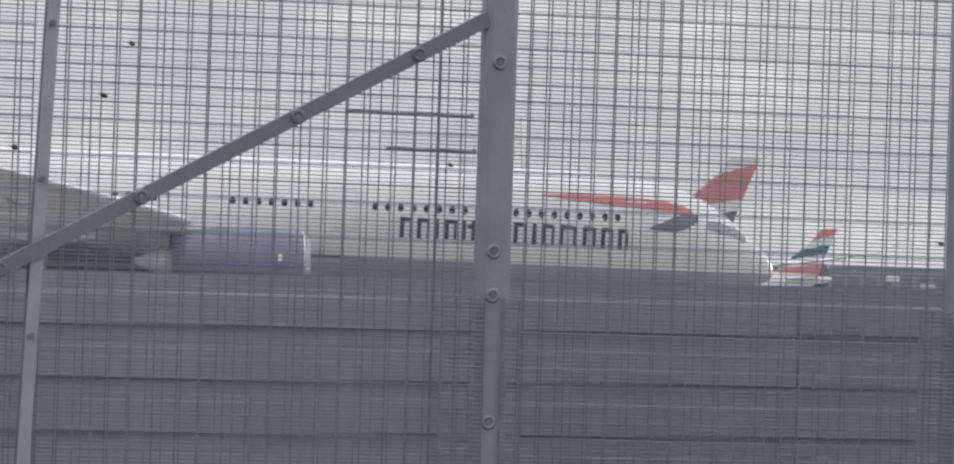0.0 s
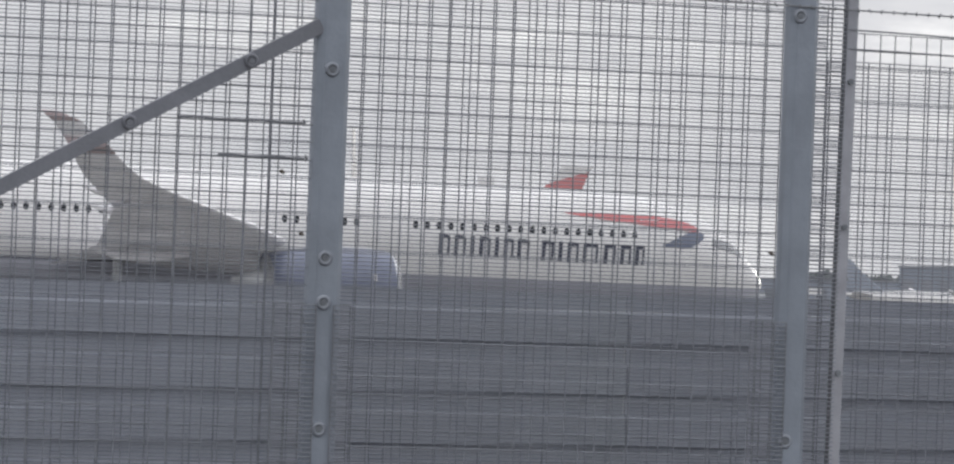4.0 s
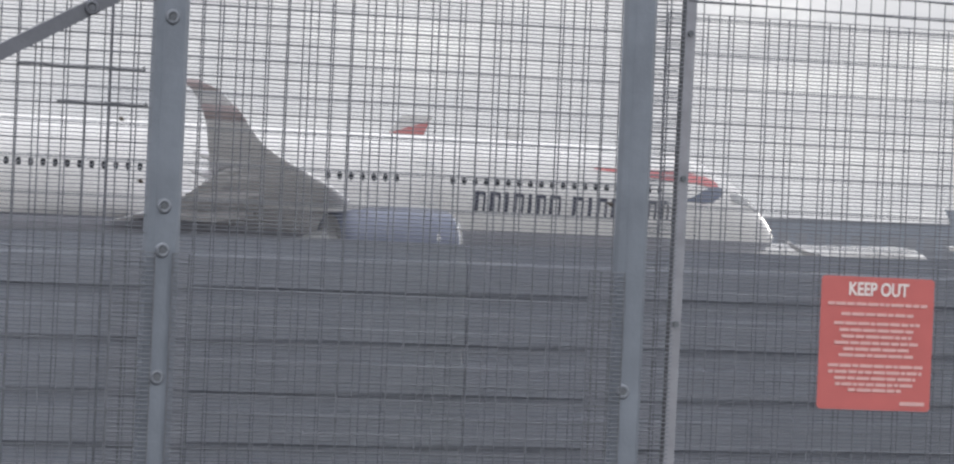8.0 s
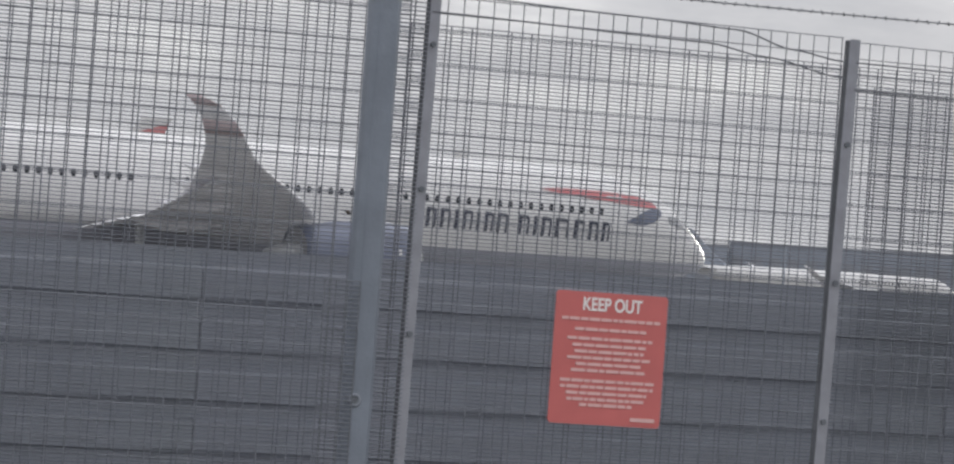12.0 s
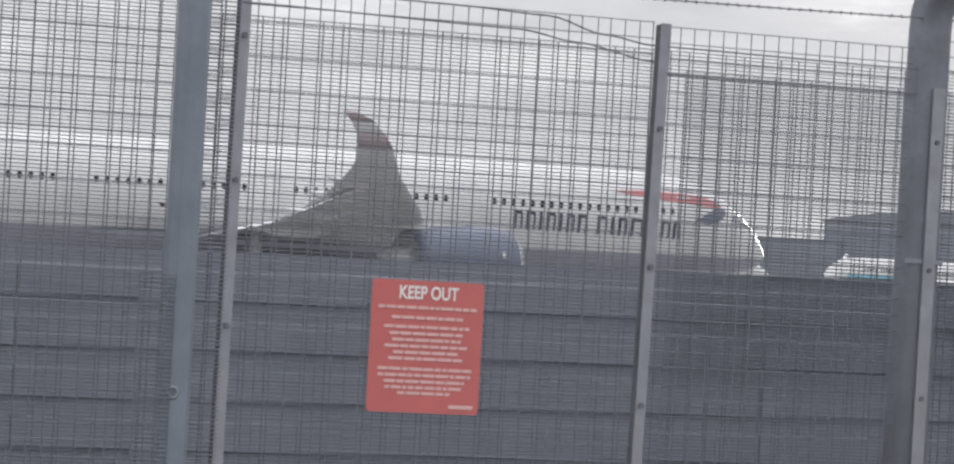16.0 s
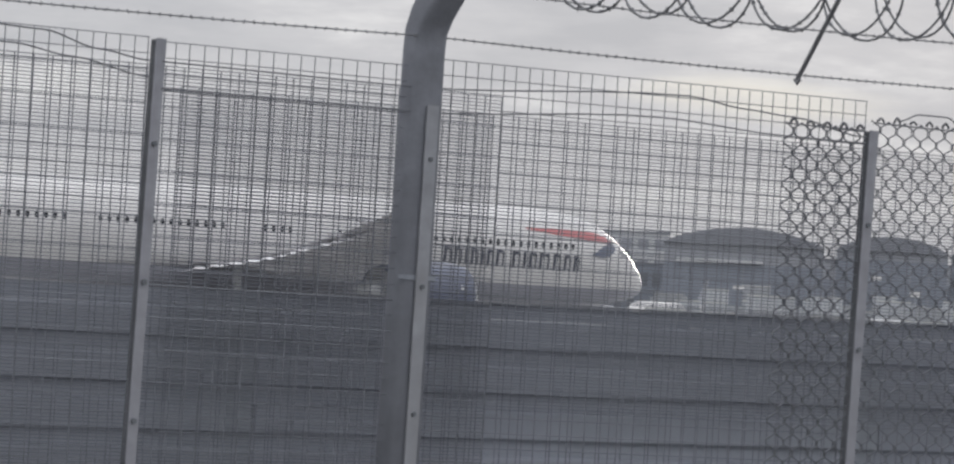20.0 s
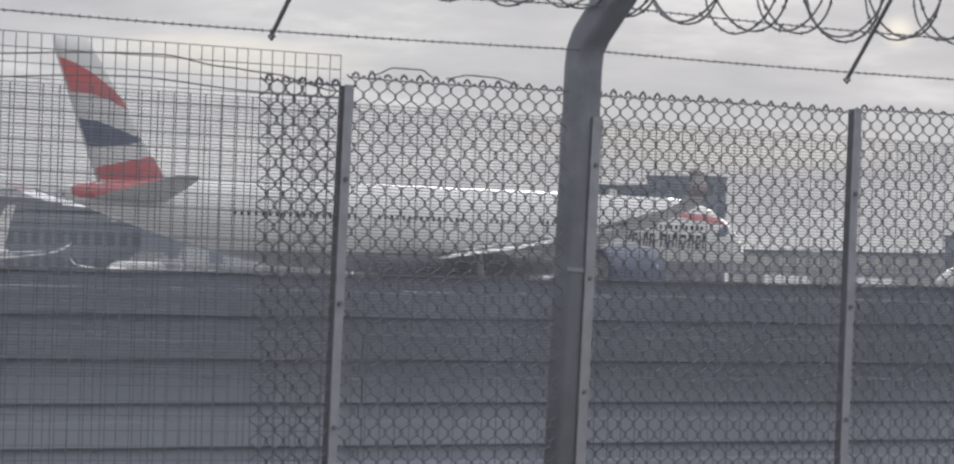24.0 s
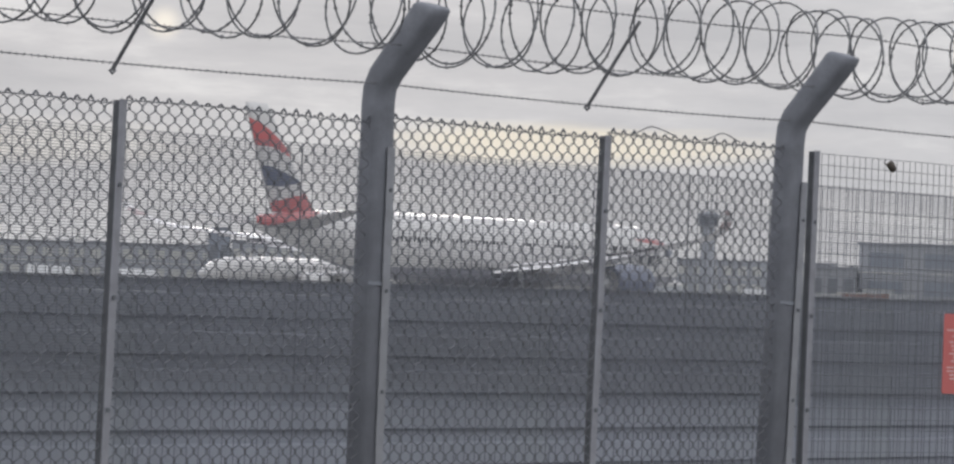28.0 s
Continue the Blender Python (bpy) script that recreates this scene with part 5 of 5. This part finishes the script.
def control_tower(az, dist):
    x, y, _ = bearing(az, dist)
    zg = ground_z(x, y)
    H = EYE + dist * 0.0173 - zg
    ob = thing("control_tower", Matrix.Translation((x, y, zg)) @ Matrix.Rotation(-radians(az), 4, "Z"), "grey control tower with a wider glazed cab on top", "tower")
    part("shaft", Geo().loft([[(math.cos(a) * r, math.sin(a) * r, z) for a in np.linspace(0, 2 * math.pi, 16, endpoint=False)] for z, r in ((0, 1.9), (H - 3.6, 1.5), (H - 3.0, 1.9))]).mesh("shaft", M_BUILD), ob)
    part("cab", Geo().loft([[(math.cos(a) * r, math.sin(a) * r, z) for a in np.linspace(0, 2 * math.pi, 12, endpoint=False)] for z, r in ((H - 3.0, 2.2), (H - 2.4, 2.35), (H - 0.9, 2.5))]).mesh("cab", M_PANE), ob, "dark glazed cab")
    part("cab_roof", Geo().loft([[(math.cos(a) * r, math.sin(a) * r, z) for a in np.linspace(0, 2 * math.pi, 12, endpoint=False)] for z, r in ((H - 0.9, 2.6), (H - 0.5, 2.6), (H, 1.7))]).mesh("cab_roof", M_ROOF), ob)
    part("aerial", Geo().bar((0.6, 0, H), (0.6, 0, H + 3), 0.1, 6).mesh("aerial", M_ROOF), ob)
    return ob


control_tower(52.77, 1060)


def light_mast(az, dist, high):
    x, y, _ = bearing(az, dist)
    ob = thing("light_mast", Matrix.Translation((x, y, ground_z(x, y))), "thin dark lighting mast with a lamp head", "mast", "lighting masts")
    part("pole", Geo().bar((0, 0, 0), (0, 0, high), 0.22, 8, 0.12).mesh("pole", M_BUILD2), ob)
    part("lamp_head", Geo().box(-0.2, -0.2, high - 3.2, 0.2, 0.2, high, 0.06).mesh("lamp_head", M_BUILD2), ob, "dark lamp head")
    return ob


light_mast(29.3, 700, 9)
light_mast(45.3, 800, 10)
light_mast(51.2, 850, 11)


def woods(az0, az1, dist, el0, el1, seed):
    """A far belt of trees: many small leaf clumps with an uneven top."""
    rnd = random.Random(seed)
    xm, ym, _ = bearing((az0 + az1) / 2, dist)
    zg = ground_z(xm, ym)
    g = Geo()
    n = int((az1 - az0) * 520)
    for i in range(n):
        u = rnd.random()
        az = az0 + (az1 - az0) * u
        x, y, _ = bearing(az, dist + rnd.uniform(0, 25))
        lump = 0.72 + 0.2 * noise.noise((az * 3.1, seed, 0)) + 0.16 * noise.noise((az * 11, seed, 3))
        top = EYE + dist * (el0 + (el1 - el0) * u) / 1000 - zg
        h = top * lump * rnd.random() ** 0.45
        r = rnd.uniform(0.9, 2.0)
        v = []
        for q in ((1, 0, 0), (-1, 0, 0), (0, 1, 0), (0, -1, 0), (0, 0, 1), (0, 0, -1)):
            s = r * rnd.uniform(0.7, 1.3)
            v.append((x - xm + q[0] * s, y - ym + q[1] * s, max(0.0, h + q[2] * s)))
        g.add(v, [(0, 2, 4), (2, 1, 4), (1, 3, 4), (3, 0, 4), (2, 0, 5), (1, 2, 5), (3, 1, 5), (0, 3, 5)])
    ob = part("woods", g.mesh("woods", M_TREE), None, "", Matrix.Translation((xm, ym, zg)))
    return tagged(ob, "dark belt of distant trees beyond the apron", "trees", kind="stuff")


woods(10, 18, 1100, 8, 8, 1)
woods(18, 22.4, 1100, 5, 5, 2)
block(22.4, 25.4, 1000, 3.5, 20, M_BUILD2, "long low slate-grey building beyond the apron", 1, 14, M_PANE)
woods(24, 31.6, 1150, 6.5, 8, 3)
block(25.4, 28.6, 1000, 6.9, 30, M_BUILD2, "long flat slate-grey freight shed behind the apron", 1, 14, M_ROOF)
block(28.6, 32.3, 1010, 7.8, 30, M_BUILD2, "long flat slate-grey freight shed behind the apron", 1, 16, M_ROOF)
woods(31.6, 34.8, 1180, 9, 12, 5)
hangar(32.1, 36.0, 1020, 15.2, 12.0, "long grey freight hangar with a shallow curved roof")
woods(39.8, 42.4, 1150, 14, 15, 6)
woods(44, 50, 1250, 7.5, 8.5, 7)
woods(50, 62, 1300, 8, 8, 8)


def service_van(az, dist, heading, k, mat):
    x, y, _ = bearing(az, dist)
    ob = thing("service_van", Matrix.Translation((x, y, ground_z(x, y) + 0.03)) @ Matrix.Rotation(radians(90 - heading), 4, "Z"), "white airport service van on the apron" if mat is M_VAN else "grey airport service van on the apron", "van", "service vans")
    b = [[(px * k, s * 1.0 * k, pz * k) for px, pz in ((-2.6, 0.45), (2.7, 0.45), (2.75, 1.1), (1.9, 1.35), (1.2, 2.35), (-2.6, 2.45))] for s in (-1, 1)]
    part("body", Geo().loft(b).mesh("body", mat), ob)
    part("windscreen", Geo().loft([[(px * k, s * 0.85 * k, pz * k) for px, pz in ((1.98, 1.4), (1.32, 2.25), (1.28, 2.2), (1.9, 1.36))] for s in (-1, 1)]).mesh("windscreen", M_GLASS), ob)
    for px in (-1.7, 1.8):
        for s in (-1, 1):
            part("wheel", Geo().bar((px * k, s * 0.8 * k, 0.42 * k), (px * k, s * 1.03 * k, 0.42 * k), 0.42 * k, 12).mesh("wheel", M_TYRE), ob)


def freight_container(az, dist, k, turn, lift=0.02, sheet=None):
    """A ribbed air freight container on the apron, with its door bars and roof cap."""
    x, y, _ = bearing(az, dist)
    ob = thing("freight_container", Matrix.Translation((x, y, ground_z(x, y) + lift)) @ Matrix.Rotation(radians(turn), 4, "Z"), "red-brown ribbed freight container standing on the apron" if sheet else "pale ribbed freight container standing on the apron", "container", "freight containers")
    g = Geo().box(-2.4 * k, -1.2 * k, 0.0, 2.4 * k, 1.2 * k, 2.45 * k, 0.05)
    part("shell", g.mesh("shell", sheet or M_BOX1), ob)
    part("roof_cap", Geo().box(-2.45 * k, -1.25 * k, 2.45 * k, 2.45 * k, 1.25 * k, 2.6 * k, 0.05).mesh("roof_cap", M_PALE), ob)
    for i in range(5):
        part("rib", Geo().box(-2.0 * k + i * k - 0.06, -1.28 * k, 0.2, -2.0 * k + i * k + 0.06, -1.2 * k, 2.4 * k).mesh("rib", M_BUILD), ob)


freight_container(54.56, 740, 0.9, -54.5, 0.02, M_RUST)
freight_container(54.88, 742, 0.9, -54.5, 0.02, M_RUST)
_r = random.Random(29)
for az in (36.05, 36.25, 36.5, 36.62, 36.95, 37.2, 37.5, 37.62, 37.95, 38.15, 38.5, 39.15, 39.7, 40.05, 40.6, 41.1, 41.8, 42.0, 52.3, 53.0, 53.8, 54.3, 54.9, 55.2):
    freight_container(az, _r.uniform(700, 800), _r.uniform(0.7, 1.25), -az + _r.uniform(-30, 30))
for i in range(52):
    az = 36.1 + i * 0.115 + _r.uniform(-0.04, 0.04)
    d, k = _r.uniform(760, 880), _r.uniform(0.7, 1.2)
    freight_container(az, d, k, -az + _r.choice((0, 0, 90)))
    for layer in range(1, _r.choice((1, 2, 2, 3, 3))):
        freight_container(az, d, k, -az, layer * (2.6 * k + 0.01) + 0.02)


def flood_mast(az, dist, high):
    """A short apron mast with a white floodlight box."""
    x, y, _ = bearing(az, dist)
    ob = thing("flood_mast", Matrix.Translation((x, y, ground_z(x, y))), "slim grey apron mast with a white floodlight box", "mast", "apron masts")
    part("pole", Geo().bar((0, 0, 0), (0, 0, high), 0.16, 8, 0.1).mesh("pole", M_BUILD), ob)
    part("floodlight", Geo().box(-0.9, -0.3, high, 0.9, 0.3, high + 0.7, 0.1).mesh("floodlight", M_WHITE), ob, "white floodlight box")
    part("arm", Geo().bar((-0.9, 0, high - 0.05), (0.9, 0, high - 0.05), 0.07, 6).mesh("arm", M_BUILD), ob)


for az, el in ((39.11, 8.4), (39.61, 5.2), (41.35, 9.9), (40.5, 5.6), (37.4, 4.8), (44.9, 6.5)):
    _x, _y, _ = bearing(az, 690)
    flood_mast(az, 690, EYE + 690 * el / 1000 - ground_z(_x, _y))

_r = random.Random(11)
for az in (22.9, 23.6, 25.6, 29.8, 35.9, 36.2, 36.9, 37.7, 38.8, 39.3, 40.4, 41.5, 44.1, 44.6, 45.7, 51.9, 53.4):
    service_van(az, _r.uniform(680, 860), _r.choice((80, 95, 275, 120)), _r.uniform(0.9, 1.5), M_VAN if _r.random() < 0.45 else M_BUILD)
# vehicles and stores on the apron beyond the jet's nose
service_van(22.86, 600, 113, 1.35, M_VAN)
service_van(23.5, 600, 23, 1.3, M_VAN)
service_van(24.45, 600, 24, 1.35, M_VAN)
for lift in (0.02, 2.12):
    freight_container(23.64, 610, 0.8, 66, lift)
for az, el in ((23.2, 0.5), (24.36, 0.2)):
    _x, _y, _ = bearing(az, 620)
    flood_mast(az, 620, EYE + 620 * el / 1000 - ground_z(_x, _y))



# ---- movement ----
def motions():
    walk(jet, [(t, pose(x, y, z, bank, dip, 90 - a)) for t, x, y, z, a, dip, bank in TAXI])
    rows = []
    for t, az, dist, heading in FAR_TAXI:
        x, y, _ = bearing(az, dist)
        x, y = x + math.sin(radians(heading)) * 72.7, y + math.cos(radians(heading)) * 72.7
        rows.append((t, pose(x, y, ground_z(x, y), 0, 0, 90 - heading)))
    walk(far_jet, rows)


motions()
